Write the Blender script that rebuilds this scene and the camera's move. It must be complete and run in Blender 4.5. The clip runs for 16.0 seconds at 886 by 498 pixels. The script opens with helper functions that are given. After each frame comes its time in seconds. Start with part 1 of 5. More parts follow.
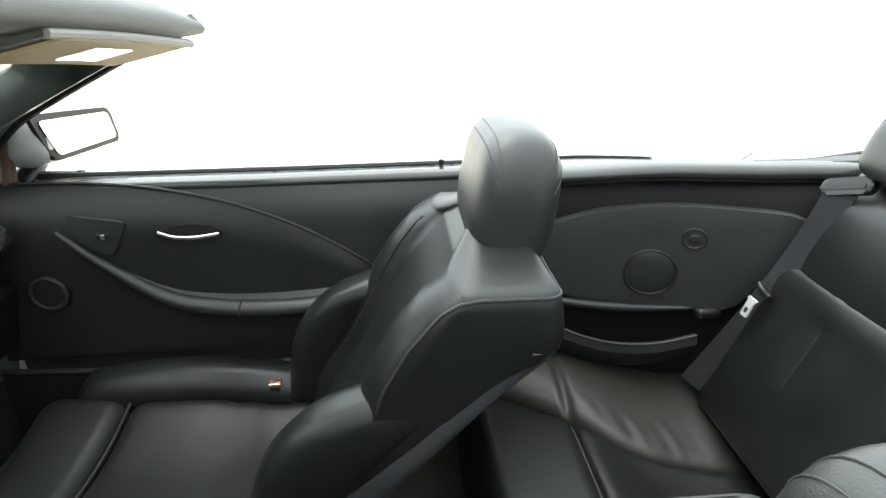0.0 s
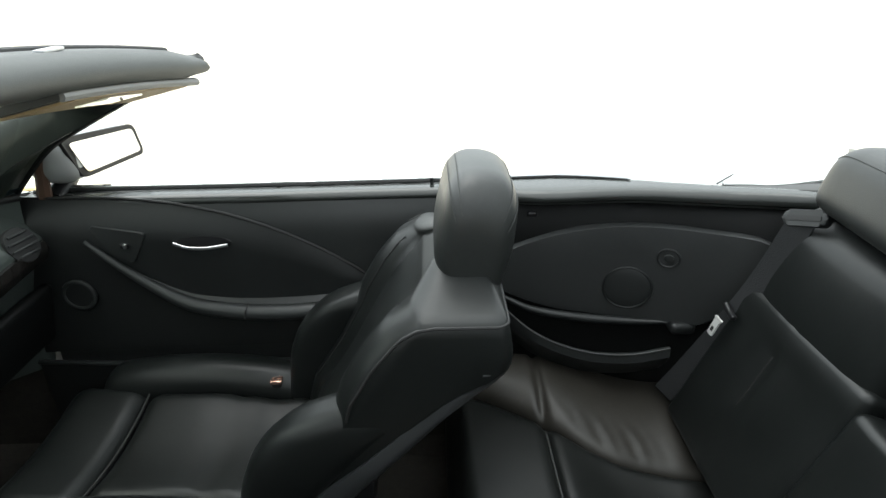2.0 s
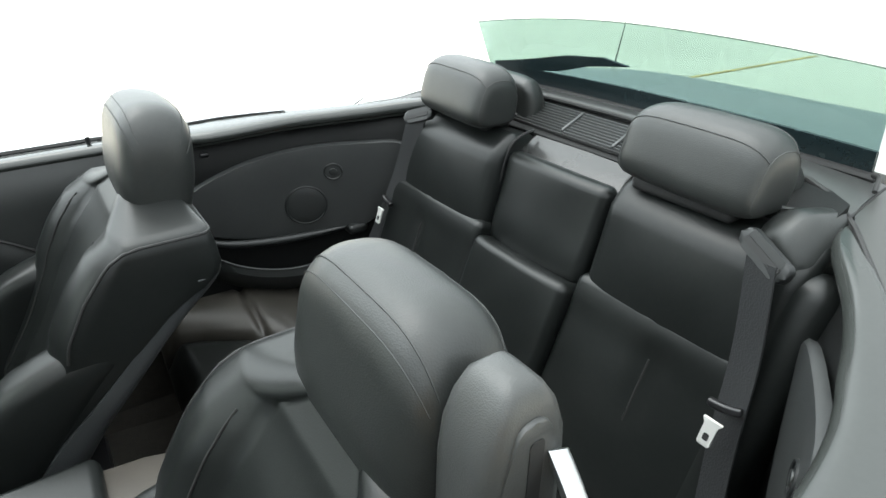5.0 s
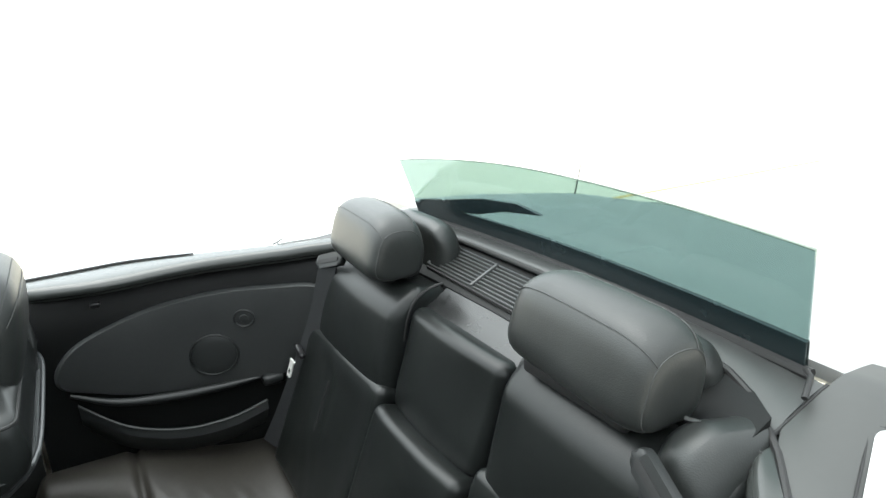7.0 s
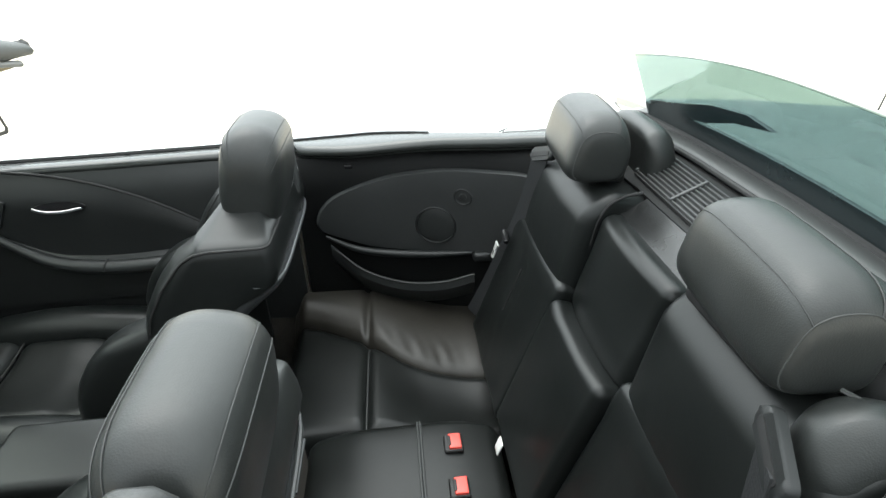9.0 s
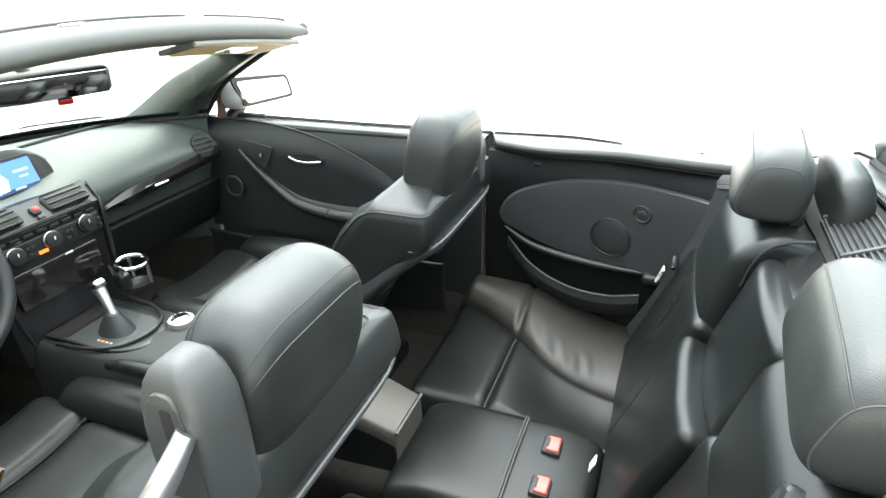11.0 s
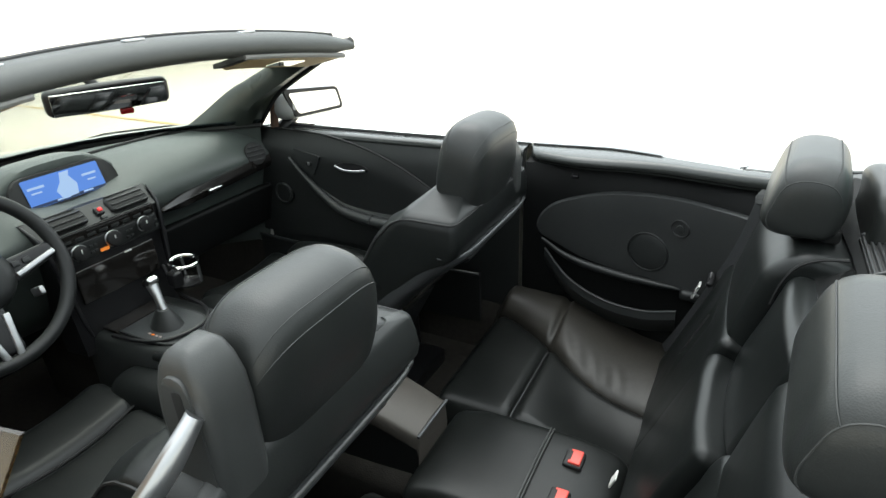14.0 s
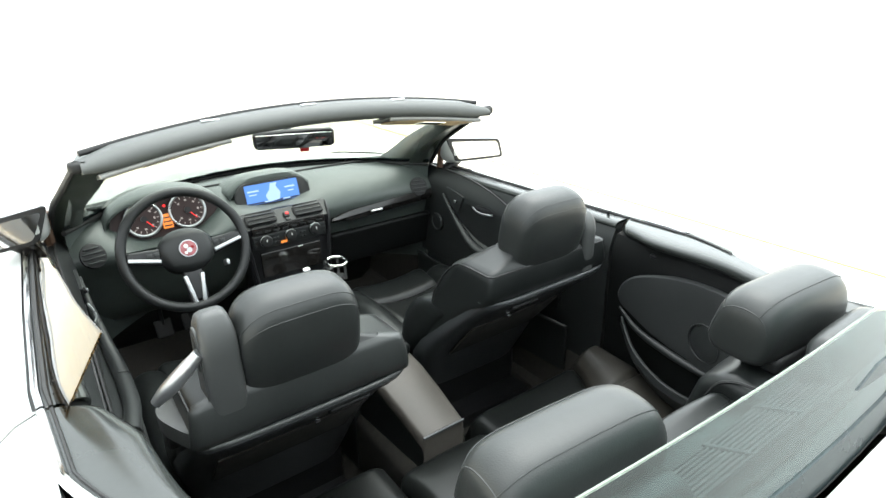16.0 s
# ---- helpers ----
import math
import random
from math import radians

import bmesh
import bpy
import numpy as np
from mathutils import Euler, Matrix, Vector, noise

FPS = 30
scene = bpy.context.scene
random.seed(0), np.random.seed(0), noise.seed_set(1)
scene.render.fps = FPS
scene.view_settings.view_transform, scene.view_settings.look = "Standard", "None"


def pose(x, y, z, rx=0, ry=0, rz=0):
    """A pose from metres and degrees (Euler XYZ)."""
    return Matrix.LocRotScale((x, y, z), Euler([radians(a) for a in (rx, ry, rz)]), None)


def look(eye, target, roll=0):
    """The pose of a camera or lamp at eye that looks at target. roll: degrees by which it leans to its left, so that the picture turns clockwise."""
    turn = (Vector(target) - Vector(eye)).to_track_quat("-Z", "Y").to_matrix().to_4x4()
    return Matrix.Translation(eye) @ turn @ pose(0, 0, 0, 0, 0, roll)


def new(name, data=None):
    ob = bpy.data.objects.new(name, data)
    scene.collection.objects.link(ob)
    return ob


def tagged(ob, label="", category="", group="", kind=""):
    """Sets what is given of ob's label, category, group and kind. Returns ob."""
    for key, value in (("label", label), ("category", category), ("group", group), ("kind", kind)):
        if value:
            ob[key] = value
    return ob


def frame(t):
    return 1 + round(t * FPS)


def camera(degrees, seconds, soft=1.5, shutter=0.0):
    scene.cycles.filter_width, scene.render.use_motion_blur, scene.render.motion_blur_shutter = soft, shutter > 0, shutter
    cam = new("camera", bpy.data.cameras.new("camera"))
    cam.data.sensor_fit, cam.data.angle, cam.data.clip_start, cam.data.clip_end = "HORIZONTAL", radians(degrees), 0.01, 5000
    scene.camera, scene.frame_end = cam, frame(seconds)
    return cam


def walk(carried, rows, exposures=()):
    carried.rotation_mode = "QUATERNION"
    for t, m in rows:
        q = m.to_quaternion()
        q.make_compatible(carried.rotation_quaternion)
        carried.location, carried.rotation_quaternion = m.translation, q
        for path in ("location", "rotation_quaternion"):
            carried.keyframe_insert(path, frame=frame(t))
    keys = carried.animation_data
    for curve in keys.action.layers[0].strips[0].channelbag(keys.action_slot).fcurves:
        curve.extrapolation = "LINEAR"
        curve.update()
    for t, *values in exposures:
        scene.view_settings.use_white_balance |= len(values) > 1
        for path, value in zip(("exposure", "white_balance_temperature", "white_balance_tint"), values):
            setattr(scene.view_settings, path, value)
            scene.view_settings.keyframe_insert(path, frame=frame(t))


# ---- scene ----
cam = camera(74.9, 16.0)
PATH = [
    (0, (-0.103, -0.487, 1.302), (0.05, 1.338, 0.499), -0.1),
    (0.5, (-0.068, -0.479, 1.316), (0.111, 1.35, 0.526), 1.9),
    (1, (-0.059, -0.457, 1.315), (0.027, 1.374, 0.513), 0.6),
    (1.5, (-0.062, -0.468, 1.341), (0.031, 1.367, 0.551), -0.3),
    (2, (0.004, -0.549, 1.413), (0.033, 1.254, 0.547), -0.6),
    (2.2, (0.04, -0.568, 1.429), (0.05, 1.225, 0.542), -3.0),
    (2.4, (0.051, -0.571, 1.442), (0.062, 1.208, 0.528), -5.6),
    (2.5, (0.05, -0.581, 1.421), (0.053, 1.207, 0.525), -6.7),
    (3, (0.057, -0.589, 1.407), (0.196, 1.151, 0.43), -9.8),
    (3.5, (-0.016, -0.633, 1.386), (0.624, 1.009, 0.441), -5.5),
    (4, (-0.078, -0.74, 1.364), (0.902, 0.713, 0.4), 1.4),
    (6.5, (0.101, -0.786, 1.404), (1.146, 0.758, 0.679), -2.2),
    (7, (0.25, -0.749, 1.421), (1.274, 0.852, 0.796), -0.8),
    (7.5, (0.34, -0.724, 1.42), (1.149, 0.963, 0.714), -1.3),
    (8, (0.284, -0.746, 1.427), (0.851, 1.028, 0.696), -0.6),
    (8.5, (0.255, -0.828, 1.409), (0.634, 0.942, 0.559), -2.6),
    (9, (0.373, -0.816, 1.429), (0.502, 0.946, 0.491), -2.6),
    (9.5, (0.483, -0.793, 1.444), (0.127, 0.89, 0.422), 1.0),
    (10, (0.552, -0.83, 1.436), (-0.057, 0.784, 0.424), -1.2),
    (10.2, (0.58, -0.871, 1.426), (-0.08, 0.726, 0.42), 0.2),
    (12.5, (0.531, -0.826, 1.447), (-0.137, 0.915, 0.725), -6.6),
    (12.7, (0.489, -0.83, 1.445), (-0.147, 0.911, 0.695), -3.6),
    (13, (0.47, -0.814, 1.456), (-0.185, 0.936, 0.743), -4.2),
    (13.5, (0.508, -0.815, 1.444), (0.056, 0.977, 0.679), -2.3),
    (14, (0.644, -0.855, 1.431), (-0.216, 0.734, 0.574), -2.6),
    (14.5, (0.827, -0.882, 1.487), (-0.192, 0.557, 0.544), 0.8),
    (15, (0.905, -0.931, 1.517), (-0.214, 0.457, 0.611), -0.5),
    (15.2, (0.934, -0.908, 1.522), (-0.241, 0.458, 0.652), 0.1),
    (15.5, (1.014, -0.842, 1.539), (-0.342, 0.39, 0.736), -0.3),
    (16, (1.166, -0.721, 1.58), (-0.345, 0.352, 0.827), -1.3),
]
walk(cam, [(t, look(eye, target, roll)) for t, eye, target, roll in PATH], exposures=[(0, 0.25), (0.5, 0.0), (1, -0.15), (2, -0.55), (2.5, -0.55), (3, -0.45), (3.5, 0.0), (4, 0.05), (6.5, 0.0), (7, 0.05), (7.5, 0.1), (8.0, -0.15), (8.5, -0.4), (9, -0.12), (9.5, 0.4), (10, 0.95), (12.5, 0.80), (13, 0.2), (13.5, -0.25), (14, -0.45), (14.5, 0.12), (15, 0.36), (15.5, 0.38), (16, 0.27)])

# ---------------------------------------------------------------- world and light
world = bpy.data.worlds.new("overcast")
scene.world = world
world.use_nodes = True
wn, wl = world.node_tree.nodes, world.node_tree.links
wn.clear()
sky = wn.new("ShaderNodeTexSky")
sky.sky_type, sky.sun_disc = "NISHITA", False
sky.sun_elevation, sky.sun_rotation = radians(55), radians(200)
dim = wn.new("ShaderNodeMixRGB")
dim.blend_type, dim.inputs[0].default_value = "MULTIPLY", 1.0
dim.inputs[2].default_value = (0.12, 0.12, 0.12, 1)
mix = wn.new("ShaderNodeMixRGB")
mix.inputs[0].default_value = 0.8
mix.inputs[2].default_value = (0.93, 1.0, 0.98, 1)
bg = wn.new("ShaderNodeBackground")
bg.inputs[1].default_value = 1.0
# overcast dome: the zenith three times as bright as the horizon
tc, sep, lift = wn.new("ShaderNodeTexCoord"), wn.new("ShaderNodeSeparateXYZ"), wn.new("ShaderNodeMapRange")
lift.inputs["To Min"].default_value, lift.inputs["To Max"].default_value = 1.62, 5.0
wl.new(tc.outputs["Generated"], sep.inputs[0])
steep = wn.new("ShaderNodeMath")
steep.operation, steep.inputs[1].default_value = "POWER", 2.0
steep.use_clamp = True
wl.new(sep.outputs["Z"], steep.inputs[0])
wl.new(steep.outputs[0], lift.inputs["Value"])
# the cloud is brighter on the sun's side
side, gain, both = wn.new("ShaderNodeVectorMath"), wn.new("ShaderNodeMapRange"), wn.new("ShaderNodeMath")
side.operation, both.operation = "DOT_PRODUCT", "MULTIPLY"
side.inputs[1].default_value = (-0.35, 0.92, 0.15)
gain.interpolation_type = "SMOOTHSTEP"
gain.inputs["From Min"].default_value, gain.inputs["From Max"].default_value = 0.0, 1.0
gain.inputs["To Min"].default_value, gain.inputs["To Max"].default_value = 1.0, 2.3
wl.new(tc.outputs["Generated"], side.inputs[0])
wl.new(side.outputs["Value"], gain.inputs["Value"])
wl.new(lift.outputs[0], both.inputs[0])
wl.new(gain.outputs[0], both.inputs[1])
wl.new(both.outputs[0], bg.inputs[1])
out = wn.new("ShaderNodeOutputWorld")
wl.new(sky.outputs[0], dim.inputs[1])
wl.new(dim.outputs[0], mix.inputs[1])
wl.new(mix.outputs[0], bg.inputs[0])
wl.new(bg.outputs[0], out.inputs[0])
sun_data = bpy.data.lights.new("sun", "SUN")
sun_data.energy, sun_data.angle, sun_data.color = 1.2, radians(40), (1.0, 0.96, 0.9)
sun = new("sun", sun_data)
sun.matrix_world = look((-1.6, 2.2, 6.0), (0, 0, 0))


# ---------------------------------------------------------------- materials
def material(name, color, rough=0.5, metal=0.0, var=0.15, scale=12.0, grain=0.0, grain_scale=600.0,
             wear=0.0, crease=0.0, spec=0.5, coat=0.0):
    """Procedural surface: two scales of colour variation, fine grain and soft unevenness as bump."""
    m = bpy.data.materials.new(name)
    m.use_nodes = True
    n, l = m.node_tree.nodes, m.node_tree.links
    b = n["Principled BSDF"]
    b.inputs["Metallic"].default_value = metal
    b.inputs["Specular IOR Level"].default_value = spec
    b.inputs["Coat Weight"].default_value = coat
    co = n.new("ShaderNodeTexCoord")
    big, small = n.new("ShaderNodeTexNoise"), n.new("ShaderNodeTexNoise")
    big.inputs["Scale"].default_value, big.inputs["Detail"].default_value = scale, 4
    small.inputs["Scale"].default_value, small.inputs["Detail"].default_value = scale * 14, 3
    for t in (big, small):
        l.new(co.outputs["Object"], t.inputs["Vector"])
    add = n.new("ShaderNodeMath")
    add.operation = "MULTIPLY_ADD"
    l.new(small.outputs["Fac"], add.inputs[0])
    add.inputs[1].default_value = 0.4
    l.new(big.outputs["Fac"], add.inputs[2])
    ramp = n.new("ShaderNodeMapRange")
    ramp.inputs["From Min"].default_value, ramp.inputs["From Max"].default_value = 0.4, 1.0
    l.new(add.outputs[0], ramp.inputs["Value"])
    mixc = n.new("ShaderNodeMixRGB")
    mixc.inputs[1].default_value = (*[c * (1 - var) for c in color], 1)
    mixc.inputs[2].default_value = (*[min(1, c * (1 + var) + wear * 0.01) for c in color], 1)
    l.new(ramp.outputs[0], mixc.inputs[0])
    l.new(mixc.outputs[0], b.inputs["Base Color"])
    rr = n.new("ShaderNodeMapRange")
    rr.inputs["To Min"].default_value, rr.inputs["To Max"].default_value = max(0.02, rough - 0.08), min(1, rough + 0.08)
    l.new(big.outputs["Fac"], rr.inputs["Value"])
    l.new(rr.outputs[0], b.inputs["Roughness"])
    last = None
    if crease:
        cr = n.new("ShaderNodeTexNoise")
        cr.inputs["Scale"].default_value, cr.inputs["Detail"].default_value = 11, 0.8
        cr.inputs["Distortion"].default_value = 0.7
        l.new(co.outputs["Object"], cr.inputs["Vector"])
        bp = n.new("ShaderNodeBump")
        bp.inputs["Strength"].default_value, bp.inputs["Distance"].default_value = crease, 0.01
        l.new(cr.outputs["Fac"], bp.inputs["Height"])
        last = bp
    if grain:
        vo = n.new("ShaderNodeTexVoronoi")
        vo.inputs["Scale"].default_value = grain_scale
        l.new(co.outputs["Object"], vo.inputs["Vector"])
        bp = n.new("ShaderNodeBump")
        bp.inputs["Strength"].default_value, bp.inputs["Distance"].default_value = grain, 0.0006
        l.new(vo.outputs["Distance"], bp.inputs["Height"])
        if last:
            l.new(last.outputs[0], bp.inputs["Normal"])
        last = bp
    if last:
        l.new(last.outputs[0], b.inputs["Normal"])
    return m


def glass(name, tint, gloss=0.08, fall=3.5, graze=0.75):
    """Thin tinted pane: light passes straight through in the tint, with mirror gloss at the surface."""
    m = bpy.data.materials.new(name)
    m.use_nodes = True
    n, l = m.node_tree.nodes, m.node_tree.links
    n.clear()
    tr, gl, mx = n.new("ShaderNodeBsdfTransparent"), n.new("ShaderNodeBsdfGlossy"), n.new("ShaderNodeMixShader")
    tr.inputs[0].default_value = (*[c ** 0.5 for c in tint], 1)
    gl.inputs["Roughness"].default_value = 0.02
    lw = n.new("ShaderNodeLayerWeight")
    lw.inputs[0].default_value = 0.5
    pw, ad = n.new("ShaderNodeMath"), n.new("ShaderNodeMath")
    pw.operation, ad.operation = "POWER", "MULTIPLY_ADD"
    pw.inputs[1].default_value = fall
    ad.inputs[1].default_value, ad.inputs[2].default_value = graze, gloss * 0.4
    l.new(lw.outputs["Facing"], pw.inputs[0])
    l.new(pw.outputs[0], ad.inputs[0])
    o = n.new("ShaderNodeOutputMaterial")
    l.new(ad.outputs[0], mx.inputs[0])
    l.new(tr.outputs[0], mx.inputs[1])
    l.new(gl.outputs[0], mx.inputs[2])
    l.new(mx.outputs[0], o.inputs[0])
    return m


def glow(name, color, strength):
    m = bpy.data.materials.new(name)
    m.use_nodes = True
    b = m.node_tree.nodes["Principled BSDF"]
    b.inputs["Base Color"].default_value = (*[c * 0.2 for c in color], 1)
    b.inputs["Emission Color"].default_value = (*color, 1)
    b.inputs["Emission Strength"].default_value = strength
    b.inputs["Roughness"].default_value = 0.2
    return m


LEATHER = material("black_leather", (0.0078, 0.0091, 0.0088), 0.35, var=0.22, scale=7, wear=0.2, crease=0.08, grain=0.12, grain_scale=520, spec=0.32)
# headrests and shoulder covers: paler than the seat leather
HEAD_LEATHER = material("paler_black_leather", (0.0195, 0.0215, 0.0206), 0.38, var=0.18, scale=8, wear=0.3, crease=0.05, grain=0.25, grain_scale=520, spec=0.5)
LEATHER_WORN = material("creased_black_leather", (0.0230, 0.0208, 0.0170), 0.44, var=0.25, scale=9, wear=0.4, crease=0.10, spec=0.4)
LEATHER_SAT = material("polished_black_leather", (0.0075, 0.0085, 0.0080), 0.37, var=0.25, scale=6, wear=0.2, spec=0.28, crease=0.09, grain=0.15, grain_scale=520)
TRAY = material("satin_black_tray", (0.012, 0.0125, 0.0125), 0.27, var=0.12, scale=9)
SLAT = material("grey_slat_plastic", (0.042, 0.044, 0.044), 0.45, var=0.1, scale=12)
DECK = material("charcoal_deck_trim", (0.036, 0.037, 0.035), 0.40, var=0.08, scale=6)
SURROUND = material("satin_grey_surround", (0.038, 0.040, 0.039), 0.40, var=0.1, scale=9)
TRIM = material("soft_black_trim", (0.0125, 0.0138, 0.0138), 0.44, var=0.15, scale=10, grain=0.18, grain_scale=700)
BLACK_TRIM = material("deep_black_trim", (0.0050, 0.0055, 0.0055), 0.55, var=0.2, scale=10, grain=0.3, grain_scale=700, spec=0.22)
OVAL = material("charcoal_panel_skin", (0.031, 0.033, 0.033), 0.46, var=0.14, scale=9, grain=0.3, grain_scale=600)
TRIM_GREY = material("grey_soft_trim", (0.021, 0.023, 0.0228), 0.42, var=0.12, scale=10, grain=0.12, grain_scale=700)
DASH = material("dash_skin", (0.056, 0.067, 0.062), 0.38, var=0.12, scale=8, grain=0.6, grain_scale=420)
PLASTIC = material("dark_plastic", (0.010, 0.010, 0.011), 0.35, var=0.12, scale=20, grain=0.2, grain_scale=900)
SHELL = material("seat_shell_plastic", (0.040, 0.043, 0.045), 0.36, var=0.12, scale=9, grain=0.25, grain_scale=800)
TOWER = material("grey_belt_tower", (0.046, 0.048, 0.047), 0.40, var=0.1, scale=12, grain=0.3, grain_scale=700)
CONSOLE = material("taupe_console_skin", (0.062, 0.055, 0.047), 0.55, var=0.14, scale=9, grain=0.3)
CLOTH = material("black_carpet", (0.026, 0.023, 0.019), 0.95, var=0.4, scale=60, grain=0.8, grain_scale=260)
HEADLINER = material("grey_header_skin", (0.066, 0.070, 0.067), 0.5, var=0.1, scale=14, grain=0.4)
TAN = material("tan_visor_lining", (0.50, 0.37, 0.20), 0.6, var=0.12, scale=16, grain=0.4)
RUBBER = material("black_rubber", (0.012, 0.012, 0.012), 0.6, var=0.2, scale=30)
WEB = material("belt_webbing", (0.018, 0.019, 0.020), 0.5, var=0.12, scale=40, grain=0.7, grain_scale=300)
SILVER = material("satin_silver", (0.55, 0.56, 0.57), 0.3, metal=0.9, var=0.06, scale=20)
TONGUE = material("bright_belt_steel", (0.62, 0.62, 0.60), 0.35, metal=0.35, var=0.05, scale=20)
CHROME = material("chrome", (0.8, 0.8, 0.8), 0.12, metal=1.0, var=0.04, scale=20)
PAINT = material("silver_metallic_paint", (0.50, 0.51, 0.50), 0.42, metal=0.35, var=0.03, scale=0.6)
LID = material("grey_metallic_lid", (0.36, 0.36, 0.345), 0.42, metal=0.3, var=0.03, scale=0.6)
RAIL = material("grey_belt_rail", (0.030, 0.033, 0.031), 0.20, var=0.10, scale=9, spec=0.55)
WOOD = material("black_gloss_wood", (0.012, 0.0105, 0.0095), 0.16, var=0.25, scale=18, coat=0.6)
PILLAR = material("dark_pillar_lining", (0.025, 0.031, 0.0255), 0.38, var=0.15, scale=10, grain=0.3)
EDGE = material("pale_visor_edge", (0.24, 0.24, 0.23), 0.45, var=0.08, scale=14)
BROWN = material("brown_pillar_edge", (0.10, 0.055, 0.035), 0.5, var=0.2, scale=20)
WHITE = material("white_plastic", (0.75, 0.75, 0.72), 0.4, var=0.05, scale=20)
RED = material("red_buckle", (0.72, 0.07, 0.05), 0.35, var=0.12, scale=40)
RED_TRANS = material("dark_red_lens", (0.25, 0.01, 0.01), 0.2, var=0.1, scale=40)
STITCH = material("grey_stitching", (0.032, 0.034, 0.033), 0.6, var=0.2, scale=200)
FRIT = material("dark_ceramic_band", (0.010, 0.018, 0.020), 0.25, var=0.1, scale=20)
GROUND = material("cream_paving", (0.80, 0.72, 0.58), 0.75, var=0.08, scale=0.7)
LINE = material("yellow_floor_line", (0.75, 0.52, 0.20), 0.7, var=0.15, scale=3)
MIRROR = material("mirror_silvering", (0.9, 0.9, 0.9), 0.02, metal=1.0, var=0.01, scale=5)
GLASS_REAR = glass("green_tinted_glass", (0.20, 0.30, 0.29), 0.10, 2.6, 0.68)
GLASS_FRONT = glass("windscreen_glass", (0.78, 0.81, 0.75))
# side pane: tan of the surroundings painted in as the glass tint
GLASS_SIDE = glass("side_window_glass", (0.235, 0.145, 0.055))
SCREEN = glow("blue_map_screen", (0.10, 0.28, 0.85), 0.9)
SCREEN_LIGHT = glow("pale_map_area", (0.45, 0.66, 1.0), 0.9)
AMBER = glow("amber_display", (1.0, 0.30, 0.05), 0.9)
LAMP_RED = glow("red_telltale", (1.0, 0.05, 0.05), 1.2)
DIAL = material("dial_face", (0.030, 0.013, 0.012), 0.5, var=0.1, scale=20)
DIAL_MARK = glow("dial_marks", (0.80, 0.70, 0.66), 0.35)


# ---------------------------------------------------------------- mesh helpers
def part(name, bm, mat, parent=None, label="", angle=38):
    """Links a bmesh as one mesh object under a thing or part."""
    bmesh.ops.recalc_face_normals(bm, faces=bm.faces)
    me = bpy.data.meshes.new(name)
    bm.to_mesh(me)
    bm.free()
    me.materials.append(mat)
    me.polygons.foreach_set("use_smooth", [True] * len(me.polygons))
    me.set_sharp_from_angle(angle=radians(angle))
    ob = new(name, me)
    if parent:
        ob.parent = parent
    if label:
        ob["label"] = label
    return ob


def thing(name, label, category, group="", kind="", at=(0, 0, 0)):
    ob = new(name)
    ob.location = at
    ob.empty_display_size = 0.05
    return tagged(ob, label, category, group, kind)


def from_lists(verts, faces):
    bm = bmesh.new()
    vs = [bm.verts.new(v) for v in verts]
    for f in faces:
        if len(set(f)) > 2:
            try:
                bm.faces.new([vs[i] for i in f])
            except ValueError:
                pass
    return bm


def rbox(sx, sy, sz, r=0.02, n=3, k=5, f=None, m=None):
    """A box of full size sx, sy, sz with rounded edges of radius r; f bends it; m places it."""
    h = (sx / 2, sy / 2, sz / 2)
    r = min(r, *[v * 0.999 for v in h])

    def steps(a):
        inner = a - r
        arc = [inner + r * math.tan(radians(45 * i / n)) for i in range(1, n + 1)]
        mid = [-inner + 2 * inner * i / k for i in range(k + 1)]
        return [-v for v in reversed(arc)] + mid + arc
    ax = [steps(a) for a in h]
    index, verts, faces = {}, [], []

    def vert(p):
        key = tuple(round(v, 6) for v in p)
        if key not in index:
            q = [max(-(h[i] - r), min(h[i] - r, p[i])) for i in range(3)]
            d = Vector([p[i] - q[i] for i in range(3)])
            v = Vector(q) + (d.normalized() * r if d.length > 1e-9 else d)
            if f:
                v = Vector(f(*v))
            if m:
                v = m @ v
            index[key] = len(verts)
            verts.append(v)
        return index[key]
    for a in range(3):
        b, c = (a + 1) % 3, (a + 2) % 3
        for side in (-h[a], h[a]):
            for i in range(len(ax[b]) - 1):
                for j in range(len(ax[c]) - 1):
                    q = []
                    for di, dj in ((0, 0), (1, 0), (1, 1), (0, 1)):
                        p = [0, 0, 0]
                        p[a], p[b], p[c] = side, ax[b][i + di], ax[c][j + dj]
                        q.append(vert(p))
                    faces.append(q)
    return from_lists(verts, faces)


def loft(rings, closed=True, cap=True):
    n = len(rings[0])
    verts = [v for ring in rings for v in ring]
    faces = []
    for i in range(len(rings) - 1):
        for j in range(n if closed else n - 1):
            k = (j + 1) % n
            faces.append((i * n + j, i * n + k, (i + 1) * n + k, (i + 1) * n + j))
    if cap and closed:
        faces.append(tuple(range(n)))
        faces.append(tuple(range((len(rings) - 1) * n, len(rings) * n)))
    return from_lists(verts, faces)


